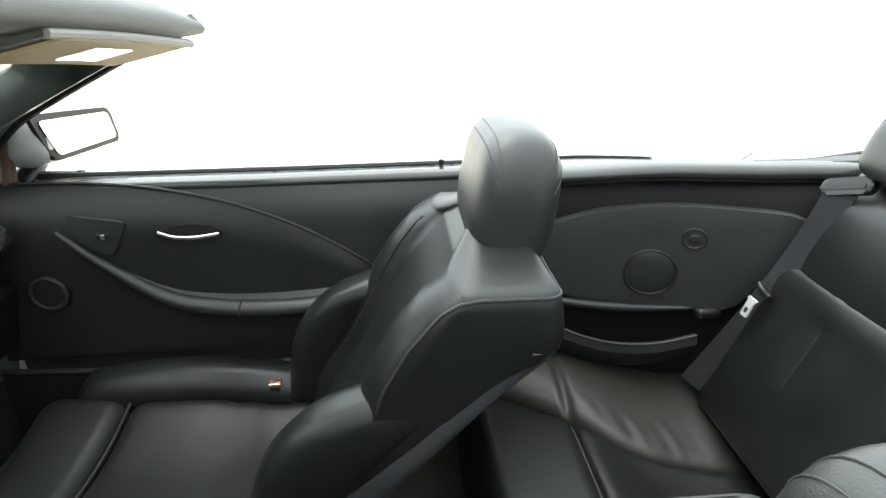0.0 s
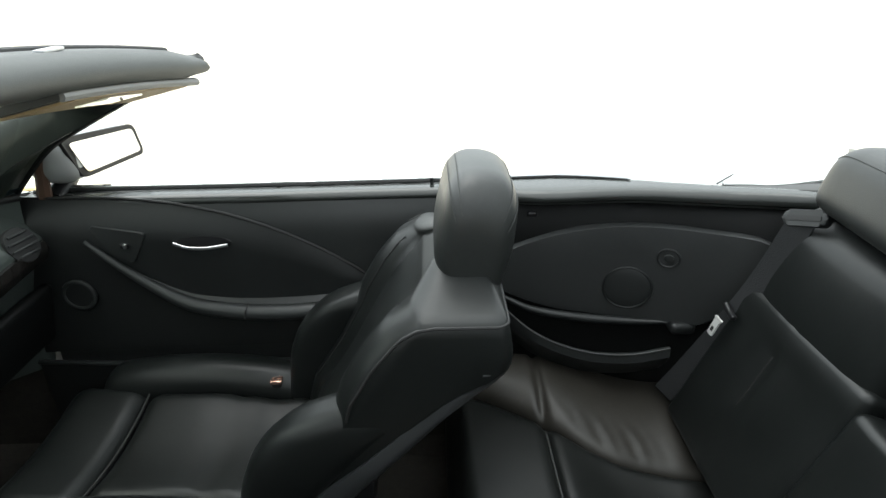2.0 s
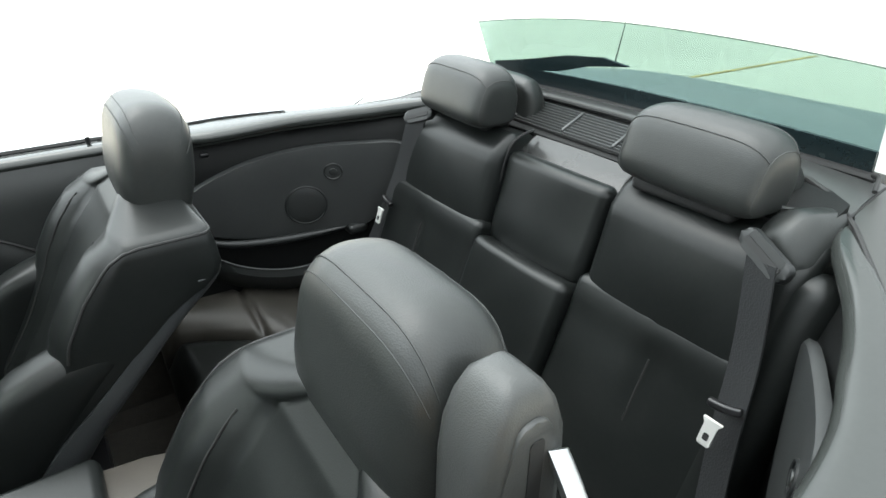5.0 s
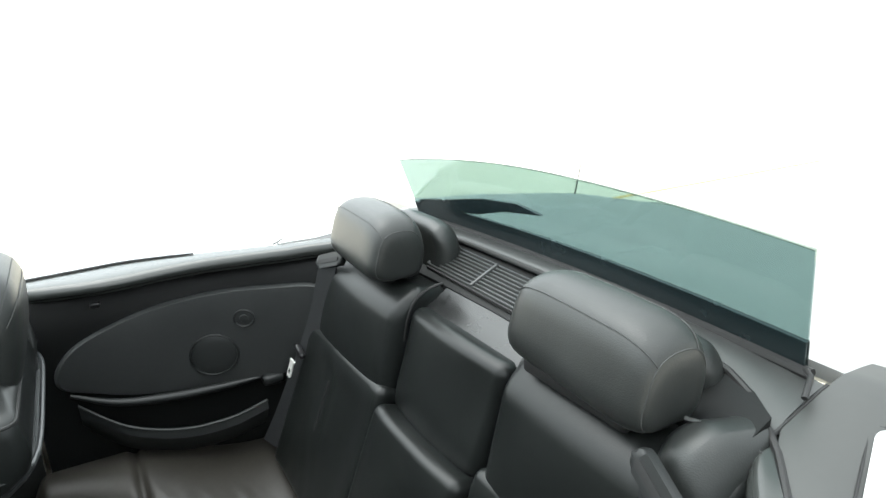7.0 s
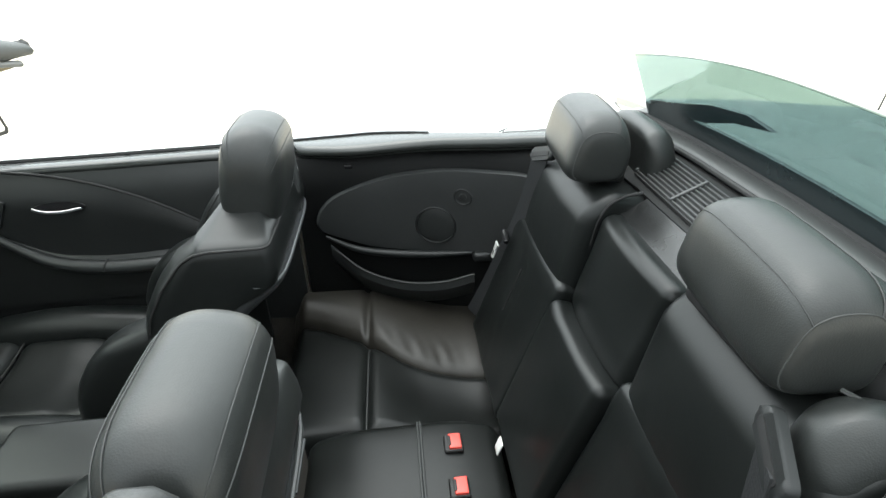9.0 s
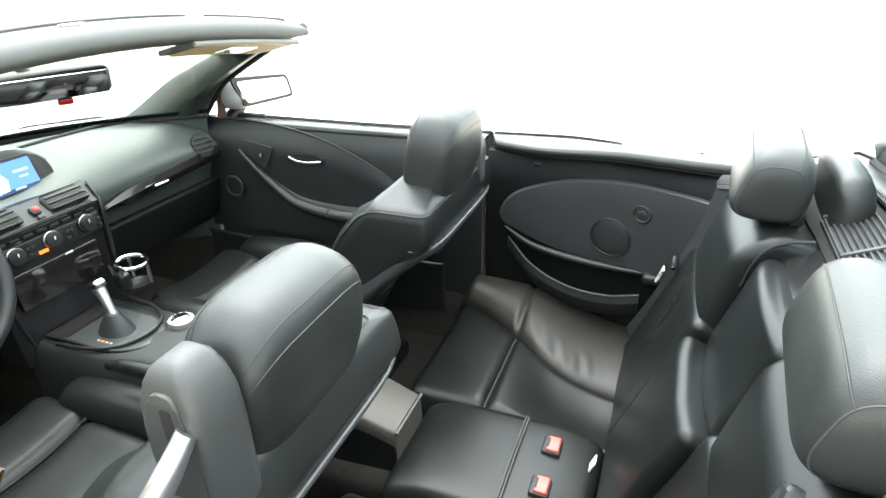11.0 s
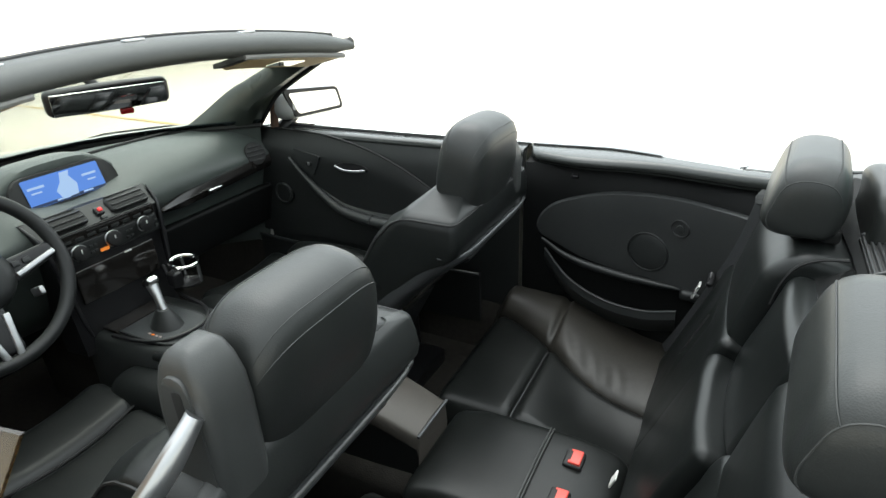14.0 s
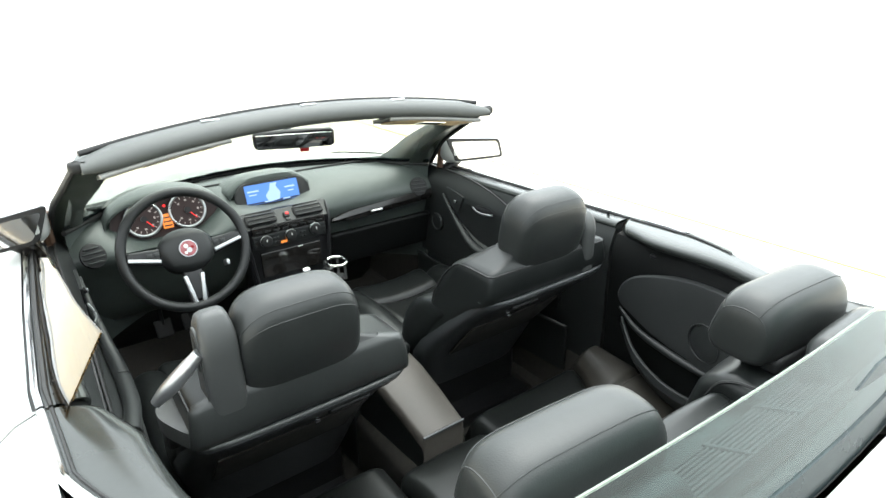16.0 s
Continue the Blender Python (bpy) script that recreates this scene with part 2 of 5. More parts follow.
def slab(grid, shift):
    """A closed plate: a grid of points and the same grid moved by shift."""
    a, b = len(grid), len(grid[0])
    shift = Vector(shift)
    verts = [Vector(v) for row in grid for v in row] + [Vector(v) + shift for row in grid for v in row]
    faces, o = [], a * b
    for i in range(a - 1):
        for j in range(b - 1):
            q = (i * b + j, i * b + j + 1, (i + 1) * b + j + 1, (i + 1) * b + j)
            faces += [q, tuple(o + v for v in reversed(q))]
    edge = [i * b for i in range(a)] + [(a - 1) * b + j for j in range(1, b)]
    edge += [i * b + b - 1 for i in range(a - 2, -1, -1)] + [j for j in range(b - 2, 0, -1)]
    for i, e in enumerate(edge):
        g = edge[(i + 1) % len(edge)]
        faces.append((e, g, o + g, o + e))
    return from_lists(verts, faces)


def tube(points, r, n=10, flat=1.0, closed=False):
    """A round (or flattened) bar along points; r may be one radius or one for each point."""
    pts = [Vector(p) for p in points]
    rings, side = [], None
    for i, p in enumerate(pts):
        a = pts[(i - 1) % len(pts)] if closed or i else p
        b = pts[(i + 1) % len(pts)] if closed or i < len(pts) - 1 else p
        d = (b - a).normalized()
        if side is None:
            side = d.cross(Vector((0, 0, 1)))
            side = side.normalized() if side.length > 0.01 else Vector((0, 1, 0))
        side = (side - d * side.dot(d)).normalized()
        up = d.cross(side)
        rad = r[i] if isinstance(r, (list, tuple)) else r
        rings.append([p + side * rad * math.cos(2 * math.pi * j / n) + up * rad * flat * math.sin(2 * math.pi * j / n) for j in range(n)])
    if closed:
        rings.append(rings[0])
        bm = loft(rings, cap=False)
        bmesh.ops.remove_doubles(bm, verts=bm.verts, dist=1e-6)
        return bm
    return loft(rings)


def curve(points, n=8):
    """Catmull-Rom points through the given ones."""
    p = [Vector(v) for v in points]
    p = [2 * p[0] - p[1]] + p + [2 * p[-1] - p[-2]]
    res = []
    for i in range(1, len(p) - 2):
        for j in range(n):
            t = j / n
            res.append(0.5 * (2 * p[i] + (p[i + 1] - p[i - 1]) * t + (2 * p[i - 1] - 5 * p[i] + 4 * p[i + 1] - p[i + 2]) * t * t
                              + (3 * p[i] - p[i - 1] - 3 * p[i + 1] + p[i + 2]) * t ** 3))
    return res + [p[-2]]


def ribbon(points, width, thick, across):
    """A flat strap along points; across is its width direction."""
    pts, a = [Vector(p) for p in points], Vector(across).normalized()
    grid = [[p - a * width / 2, p - a * width / 6, p + a * width / 6, p + a * width / 2] for p in pts]
    d = (pts[1] - pts[0]).cross(a).normalized() * thick
    return slab(grid, d)


def plate(poly, depth, place, bevel=0.0):
    """A flat plate from a 2D outline (u, v), put in the world by place(u, v, w), w from 0 to depth."""
    bm = bmesh.new()
    lo = [bm.verts.new((u, v, 0)) for u, v in poly]
    hi = [bm.verts.new((u, v, depth)) for u, v in poly]
    bm.faces.new(lo[::-1])
    top = bm.faces.new(hi)
    for i in range(len(poly)):
        j = (i + 1) % len(poly)
        bm.faces.new((lo[i], lo[j], hi[j], hi[i]))
    if bevel:
        bmesh.ops.bevel(bm, geom=list(top.edges), offset=bevel, segments=2, affect="EDGES", profile=0.5)
    bmesh.ops.triangulate(bm, faces=[f for f in bm.faces if len(f.verts) > 4])
    for v in bm.verts:
        v.co = Vector(place(*v.co))
    return bm


def ring_poly(cx, cy, rx, ry, n=32):
    return [(cx + rx * math.cos(2 * math.pi * i / n), cy + ry * math.sin(2 * math.pi * i / n)) for i in range(n)]


def round_poly(points, r, n=5):
    """A 2D outline with its corners rounded."""
    res, m = [], len(points)
    for i in range(m):
        p, a, b = Vector(points[i]), Vector(points[i - 1]), Vector(points[(i + 1) % m])
        da, db = (a - p), (b - p)
        ra, rb = min(r, da.length / 2.1), min(r, db.length / 2.1)
        s, e = p + da.normalized() * ra, p + db.normalized() * rb
        for j in range(n + 1):
            t = j / n
            q = s * (1 - t) ** 2 + p * 2 * t * (1 - t) + e * t * t
            res.append((q.x, q.y))
    return res


def disc(r, depth, m, n=28, bevel=0.0):
    """A round button or cap along local z."""
    return plate(ring_poly(0, 0, r, r, n), depth, lambda u, v, w: m @ Vector((u, v, w)), bevel)


def torus(R, r, m, n=48, k=10):
    pts = [m @ Vector((R * math.cos(2 * math.pi * i / n), R * math.sin(2 * math.pi * i / n), 0)) for i in range(n)]
    axis = (m.to_3x3() @ Vector((0, 0, 1))).normalized()
    c = m.translation
    rings = []
    for p in pts + pts[:1]:
        d = (p - c).normalized()
        rings.append([p + d * r * math.cos(2 * math.pi * j / k) + axis * r * math.sin(2 * math.pi * j / k) for j in range(k)])
    bm = loft(rings, cap=False)
    bmesh.ops.remove_doubles(bm, verts=bm.verts, dist=1e-6)
    return bm


def smooth(a, b, x):
    t = max(0.0, min(1.0, (x - a) / (b - a)))
    return t * t * (3 - 2 * t)


def interp(x, table):
    """Smooth value from a table of (x, value)."""
    if x <= table[0][0]:
        return table[0][1]
    for (a, va), (b, vb) in zip(table, table[1:]):
        if x <= b:
            return va + (vb - va) * (x - a) / (b - a)
    return table[-1][1]


# ---------------------------------------------------------------- ground and distance
part("ground", slab([[(x, y, 0.0) for x in (-60, -8, 0, 8, 60)] for y in (-60, -8, 0, 8, 60)], (0, 0, -0.2)), GROUND)
tagged(bpy.data.objects["ground"], "pale cream paving, brightly lit", "ground", kind="structure")
part("floor_line", slab([[(x, 3.40 - 0.03 * x + 0.05 * d, 0.005) for x in (-9, -4, 0, 4, 9)] for d in (0, 1)], (0, 0, 0.004)), LINE)
tagged(bpy.data.objects["floor_line"], "thin faded yellow line painted on the paving", "line", kind="structure")


# ---------------------------------------------------------------- body shell
def belt_y(x):
    """Half-width of the waistline at x."""
    return interp(x, [(-1.6, 0.765), (-0.9, 0.785), (-0.4, 0.797), (0.0, 0.799), (0.3, 0.776), (0.5, 0.715), (0.65, 0.64), (0.8, 0.54), (1.0, 0.50)])


def belt_z(x):
    return interp(x, [(-1.6, 0.893), (-0.9, 0.943), (-0.4, 0.943), (0.0, 0.948), (0.3, 0.962), (0.65, 0.985), (0.83, 1.012), (1.0, 1.03)])


car = thing("car_body", "pale silver convertible car body with chrome waistline strip, roof folded away", "car")


def rail_y(x):
    """Outer edge of the waistline rail, drawing in towards the rear."""
    k = smooth(0.30, 0.55, x)
    return (belt_y(x) + 0.012) * (1 - k) + interp(x, [(0.30, 0.780), (0.40, 0.742), (0.50, 0.702), (0.62, 0.648), (0.72, 0.588), (0.83, 0.503), (0.875, 0.455)]) * k


def skin_y(x):
    """Half-width of the painted shoulder line at x."""
    return interp(x, [(-2.5, 0.66), (-2.2, 0.73), (-1.6, 0.775), (-0.9, 0.786), (-0.4, 0.797), (0.0, 0.799), (0.3, 0.788), (0.6, 0.780), (1.2, 0.765), (1.8, 0.725), (2.2, 0.67), (2.44, 0.61)])


def skin_z(x):
    return interp(x, [(-2.5, 0.70), (-2.0, 0.83), (-1.6, 0.89), (-0.9, 0.943), (-0.4, 0.943), (0.0, 0.948), (0.3, 0.957), (0.65, 0.963), (1.2, 0.955), (1.8, 0.925), (2.2, 0.86), (2.44, 0.80)])


def side_skin(x0, x1, s, n=12):
    """Outer skin from the waistline down to the sill."""
    prof = ((0.028, 0.0), (0.06, -0.012), (0.11, -0.05), (0.135, -0.12), (0.125, -0.30), (0.14, -0.48), (0.10, -0.72), (0.04, -0.76))
    grid = []
    for i in range(n + 1):
        x = x0 + (x1 - x0) * i / n
        grid.append([(x, s * (skin_y(x) + a), skin_z(x) + b * (1 if b > -0.7 else (skin_z(x) - 0.2) / 0.76)) for a, b in prof])
    return slab(grid, (0, -s * 0.012, 0))


for s in (-1, 1):
    part("door_skin", side_skin(-0.98, 0.072, s), PAINT, car, "pale silver painted door skin")
    part("quarter_skin", side_skin(0.080, 2.44, s, 20), PAINT, car, "pale silver painted rear quarter")
    part("front_wing", side_skin(-2.5, -0.988, s, 18), PAINT, car)
    for a, b in ((-0.96, 0.072), (0.080, 0.46)):
        n = 14
        pts = [(a + (b - a) * i / n) for i in range(n + 1)]
        part("waist_strip", tube([(x, s * (rail_y(x) + 0.010), belt_z(x) + 0.001) for x in pts], [0.008 - 0.006 * smooth(0.40, 0.66, x) for x in pts], 8), CHROME, car, "polished chrome waistline strip")
        part("window_seal", tube([(x, s * (rail_y(x) - 0.006), belt_z(x) + 0.002) for x in pts], [0.006 - 0.003 * smooth(0.0, 0.10, x) - 0.0015 * smooth(0.30, 0.50, x) for x in pts], 6), RUBBER, car, "black rubber window seal")
    for x in (-1.75, 1.03):
        m = Matrix.Translation((x, s * 0.80, 0.315)) @ pose(0, 0, 0, 90, 0, 0)
        wheel = part("wheel", torus(0.235, 0.095, m, 40, 12), RUBBER, car, "black road tyre")
        part("rim", disc(0.2, 0.1, Matrix.Translation((x, s * 0.80 + 0.05, 0.315)) @ pose(0, 0, 0, 90, 0, 0), 32), SILVER, wheel)

# bonnet, rear deck and the closed lid over the folded roof
grid = []
for i in range(9):
    x = -2.5 + i * (1.18 / 8)
    grid.append([(x, y, interp(x, [(-2.5, 0.70), (-2.0, 0.82), (-1.32, 0.925)]) + 0.035 * (1 - (y / 0.8) ** 2)) for y in (-0.76, -0.66, -0.5, -0.25, 0, 0.25, 0.5, 0.66, 0.76)])
part("bonnet", slab(grid, (0, 0, -0.02)), PAINT, car)
for x, z, w, name in ((-2.50, 0.46, 1.46, "front_bumper"), (2.42, 0.52, 1.36, "rear_bumper")):
    part(name, rbox(0.20, w, 0.46, 0.09, 4, 4, f=lambda a, b, c, k=(1 if x < 0 else -1): (a + k * 0.22 * b * b, b, c), m=Matrix.Translation((x, 0, z))), PAINT, car, "pale silver bumper")


def deck_z(x, y):
    return interp(x, [(0.28, 0.959), (0.36, 0.966), (0.44, 0.974), (0.60, 0.982), (0.72, 0.995), (0.83, 1.016), (0.90, 1.034), (0.955, 1.046), (1.0, 1.050), (1.08, 1.040), (1.4, 1.015), (1.8, 0.965), (2.1, 0.90), (2.3, 0.84), (2.42, 0.70), (2.46, 0.45)]) - 0.05 * (abs(y) / 0.9) ** 4


def seal_x(y):
    """Rear edge of the cockpit opening."""
    return interp(abs(y), [(0.0, 0.940), (0.20, 0.937), (0.30, 0.930), (0.38, 0.917), (0.43, 0.897), (0.46, 0.873), (0.484, 0.850)])


for s in (-1, 1):
    grid, flank = [], []
    for i in range(31):
        x = 0.28 + i * (0.80 / 30)
        inner = min(rail_y(x), 0.60) + 0.005 if x > 0.70 else rail_y(x) + 0.005
        inner = max(inner, 0.486)
        outer = skin_y(x) + 0.045
        edge = min(inner + 0.003 + 0.084 * smooth(0.60, 0.76, x), outer - 0.004)
        grid.append([(x, s * (inner + (edge - inner) * j / 5), deck_z(x, inner + (edge - inner) * j / 5) + 0.004 * math.sin(math.pi * j / 5)) for j in range(6)])
        low = deck_z(x, edge) - 0.003
        flank.append([(x, s * (edge - 0.002 + (outer - edge) * j / 5), low + (skin_z(x) + 0.003 - low) * smooth(0, 5, j)) for j in range(6)])
    part("deck_side", slab(grid, (0, 0, -0.02)), DECK, car, "charcoal padded trim beside the roof lid", angle=60)
    part("deck_flank", slab(flank, (0, 0, -0.02)), PAINT, car, "pale silver painted flank", angle=60)
    part("deck_joint", tube([(x, s * 0.485, deck_z(x, 0.485) - 0.001) for x in (0.852, 0.88, 0.91, 0.945, 0.965)], 0.0028, 6), RUBBER, car)
grid = [[(x, y * (1 - 0.16 * smooth(1.7, 2.46, x)), deck_z(x, y)) for y in [v * 0.0875 for v in range(-9, 10)]] for x in (1.004, 1.03, 1.09, 1.2, 1.3, 1.4, 1.5, 1.6, 1.7, 1.8, 1.9, 2.0, 2.1, 2.2, 2.3, 2.36, 2.42, 2.45, 2.46)]
part("roof_lid", slab(grid, (0, 0, -0.02)), LID, car, "grey painted lid over the folded roof")
for s in (-1, 1):
    part("lid_flap", plate(round_poly([(0.655, 0.672), (0.745, 0.612), (0.93, 0.552), (0.96, 0.70), (0.72, 0.752)], 0.018),
                           0.005, lambda u, v, w, s=s: (u, s * v, deck_z(u, v) + w), 0.002), PAINT, car, "small silver flap with open joint")
    part("flap_joint", tube([(u, s * v, deck_z(u, v) + 0.001) for u, v in round_poly([(0.649, 0.671), (0.743, 0.606), (0.935, 0.545), (0.966, 0.705), (0.718, 0.758)], 0.02)] + [(0.649, s * 0.690, deck_z(0.649, 0.69) + 0.001)], 0.0016, 6), RUBBER, car)
# floor and inner shell
part("floor_pan", slab([[(x, y, 0.20) for x in (-1.6, -0.6, 0.2, 1.0)] for y in (-0.74, 0, 0.74)], (0, 0, -0.05)), RUBBER, car)
part("bulkhead", slab([[(-1.55, y, z) for y in (-0.74, 0, 0.74)] for z in (0.2, 0.6, 0.88)], (-0.03, 0, 0)), PLASTIC, car)
part("rear_bulkhead", slab([[(0.99, y, z) for y in (-0.58, 0, 0.58)] for z in (0.2, 0.6, 1.0)], (0.03, 0, 0)), PLASTIC, car)
for s in (-1, 1):
    part("sill", slab([[(x, s * y, z) for y, z in ((0.62, 0.19), (0.69, 0.24), (0.71, 0.34), (0.735, 0.46))] for x in [-1.55 + 0.25 * i for i in range(11)]], (0, s * 0.02, -0.01)), CLOTH, car, "black carpeted sill")
tunnel = rbox(1.5, 0.20, 0.26, 0.05, m=Matrix.Translation((-0.55, 0, 0.31)))
carpet = part("carpet", slab([[(x, y, 0.205 + 0.02 * abs(math.sin(3 * x))) for x in [-1.5 + 0.1 * i for i in range(24)]] for y in [-0.7 + 0.1 * j for j in range(15)]], (0, 0, -0.003)), CLOTH)
tagged(carpet, "black loop carpet on the car floor", "carpet", kind="structure")
part("tunnel_cover", tunnel, CLOTH, carpet)


# ---------------------------------------------------------------- windscreen frame
frame_thing = thing("windscreen_frame", "grey-lined windscreen frame of a convertible with dark pillars", "windscreen frame")


def header_pt(y, dz=0.0, dx=0.0):
    u = y / 0.64
    return Vector((-0.452 - 0.075 * (1 - u * u) + dx, y, 1.255 + 0.052 * (1 - u ** 2) + dz))


rings = []
for i in range(33):
    y = -0.635 + 1.27 * i / 32
    prof = ((-0.105, -0.012), (-0.09, 0.010), (-0.045, 0.024), (0.0, 0.021), (0.024, 0.004), (0.030, -0.014), (0.022, -0.028), (-0.02, -0.038), (-0.085, -0.040))
    e = 1 - 0.45 * smooth(0.55, 0.64, abs(y))
    rings.append([header_pt(y, b * e, a * (0.6 + 0.4 * e)) for a, b in prof])
part("header", loft(rings), HEADLINER, frame_thing, "grey padded windscreen header", angle=60)
part("front_seal", tube([header_pt(-0.63 + 1.26 * i / 30, 0.022, -0.055) for i in range(31)], 0.008, 8), RUBBER, frame_thing, "black roof seal along the header")
for i, y in enumerate((-0.30, 0.0, 0.31)):
    part("latch_plate", rbox(0.016, 0.05, 0.006, 0.002, 1, 1, m=Matrix.Translation(header_pt(y, 0.024, -0.02))), SILVER, frame_thing)
for s in (-1, 1):
    part("header_stop", rbox(0.035, 0.035, 0.028, 0.01, 2, 2, m=Matrix.Translation(header_pt(s * 0.645, 0.002, -0.012))), RUBBER, frame_thing, "black rubber end stop")
    a = [Vector((-0.470, s * 0.628, 1.250)), Vector((-0.62, s * 0.652, 1.178)), Vector((-0.75, s * 0.674, 1.115)), Vector((-0.86, s * 0.695, 1.056)), Vector((-0.96, s * 0.714, 0.966)), Vector((-1.05, s * 0.73, 0.87))]
    rings = []
    for k, p in enumerate(curve(a, 5)):
        v = k / 25
        w, fwd = 0.030 + 0.012 * smooth(0.2, 1, v), 0.125 + 0.15 * v ** 1.3
        head = 1 - smooth(0.0, 0.24, v)
        foot = 0.10 * smooth(0.50, 0.95, v) ** 2 + 0.045 * head
        fwd += 0.05 * head
        rings.append([p + Vector((dx, s * dy, dz)) for dx, dy, dz in
                      ((-fwd, -0.012, 0.016), (-fwd * 1.02, -0.045 - foot, 0.0), (-fwd * 0.55, -0.068 - foot * 0.7, -0.012), (-w, -0.066, -0.016), (w * 0.2, -0.040, 0.004), (w * 0.7, -0.002, 0.020), (w * 0.3, 0.022, 0.018))])
    part("pillar", loft(rings), PILLAR, frame_thing, "dark-green grey lined windscreen pillar", angle=60)
    part("pillar_seal", tube([p + Vector((0.02, s * 0.016, 0.016)) for p in curve(a, 5)], 0.009, 8), RUBBER, frame_thing, "black rubber pillar seal")
    # quarter-light post and brown-edged seal in front of the side window
    part("mirror_post", tube([(-0.905, s * 0.742, 0.945), (-0.895, s * 0.740, 1.00), (-0.880, s * 0.730, 1.055)], [0.016, 0.014, 0.010], 8), BROWN, frame_thing, "dark brown seal strip beside the pillar")
ws = []
for i in range(13):
    row = []
    for j in range(9):
        v, u = j / 8, -1 + 2 * i / 12
        top = header_pt(u * 0.615, -0.012, -0.10)
        y = u * 0.70
        bot = Vector((-1.36 + 0.42 * abs(u) ** 2.2, y, 0.965))
        p = bot.lerp(top, v)
        p.z += 0.03 * math.sin(math.pi * v)
        row.append(p)
    ws.append(row)
w = part("windscreen_pane", slab(ws, (0.0, 0, -0.004)), GLASS_FRONT, frame_thing, "clear windscreen glass")
w.visible_shadow = False
part("base_band", slab([[r[0].lerp(r[1], k / 8) + Vector((0.004, 0, 0.003)) for k in range(4)] for r in ws], (0.0, 0, -0.003)), FRIT, frame_thing, "dark printed band at the foot of the windscreen")
part("screen_base", tube([(-1.35 + 0.42 * abs(u) ** 2.2, u * 0.70, 0.962) for u in [-1 + i / 12 for i in range(25)]], 0.009, 8), RUBBER, frame_thing, "black seal at the foot of the windscreen")

# sun visors
for s in (-1, 1):
    visor = thing("sun_visor", "grey sun visor with tan lining folded up under the header", "sun visor", "sun visors")
    y0, y1 = (0.26, 0.60)
    grid, low = [], []
    for i in range(13):
        y = s * (y0 + (y1 - y0) * i / 12)
        h = header_pt(y, -0.027, 0.012)
        grid.append([h + Vector((-0.115 * k / 4, 0, -0.028 * k / 4)) for k in range(5)])
        low.append([p + Vector((0, 0, -0.0125)) for p in grid[-1][:]])
    part("pad", slab(grid, (0, 0, -0.012)), HEADLINER, visor)
    part("lining", slab([r[0:5] for r in low[1:-1]], (0, 0, -0.004)), TAN, visor, "tan visor lining")
    part("edge", tube([r[0] + Vector((0.002, 0, -0.008)) for r in grid], 0.0070, 8), EDGE, visor, "pale visor edge")
    part("vanity_mirror", slab([[low[i][k] + Vector((0, 0, -0.0045)) for k in (1, 2, 3)] for i in (5, 6, 7, 8)], (0, 0, -0.002)), MIRROR, visor, "small vanity mirror")
# interior mirror
imirror = thing("rear_view_mirror", "black interior rear-view mirror on a stalk from the header", "mirror")
m = Matrix.Translation((-0.668, -0.010, 1.210)) @ pose(0, 0, 0, 0, 0, -22) @ pose(0, 0, 0, 0, 14, 0)
part("housing", rbox(0.034, 0.262, 0.066, 0.016, 3, 3, f=lambda x, y, z: (x, y, z * (1 - 0.10 * (y / 0.13) ** 2)), m=m), PLASTIC, imirror)
part("mirror_glass", rbox(0.003, 0.240, 0.050, 0.0014, 1, 2, m=m @ Matrix.Translation((0.018, 0, 0))), MIRROR, imirror, "dark mirror glass")
part("stalk", tube([(-0.68, -0.01, 1.205), (-0.72, -0.01, 1.24), (-0.74, -0.01, 1.262)], [0.012, 0.012, 0.02], 10), PLASTIC, imirror)
part("sensor_lamp", rbox(0.012, 0.03, 0.014, 0.004, 2, 1, m=m @ Matrix.Translation((0.006, 0.03, -0.038))), RED_TRANS, imirror, "small dark red lamp")


# ---------------------------------------------------------------- outside mirrors
def side_mirror(s):
    t = thing("side_mirror", "pale silver outside mirror with black-framed glass", "mirror", "side mirrors")
    m = Matrix.Translation((-0.865, s * 0.880, 1.022)) @ pose(0, 0, 0, 0, 0, -s * 7)

    def shape(x, y, z):
        u = y * s / 0.14
        return (x * (1 - 0.22 * u), y, z * (0.92 - 0.08 * u) - 0.014 * u)
    part("housing", rbox(0.11, 0.290, 0.128, 0.045, 4, 5, f=shape, m=m @ Matrix.Translation((0, -s * 0.006, 0))), PAINT, t, "pale silver mirror housing")
    outline = [(-0.152, 0.066), (0.118, 0.036), (0.140, -0.050), (-0.108, -0.040)]
    part("mirror_frame", plate(round_poly(outline, 0.016), 0.010, lambda u, v, w: m @ Vector((0.053 + w, s * u, v)), 0.003), RUBBER, t, "black mirror surround")
    small = [(u * 0.87, (v - 0.003) * 0.75 + 0.003) for u, v in outline]
    part("mirror_glass", plate(round_poly(small, 0.014), 0.003, lambda u, v, w: m @ Vector((0.0635 + w, s * u, v)), 0.0), MIRROR, t, "mirror glass")
    part("foot", tube([(-0.90, s * 0.765, 0.930), (-0.895, s * 0.80, 0.950), (-0.88, s * 0.84, 0.985)], [0.028, 0.024, 0.022], 12), PLASTIC, t)
    return t


side_mirror(1), side_mirror(-1)


# ---------------------------------------------------------------- doors and quarter trims
PANEL = [(-1.1, 0.70), (-0.8, 0.715), (-0.3, 0.725), (0.05, 0.725), (0.14, 0.712), (0.45, 0.682), (0.55, 0.648), (0.66, 0.578), (0.72, 0.535), (0.80, 0.478), (0.88, 0.44)]


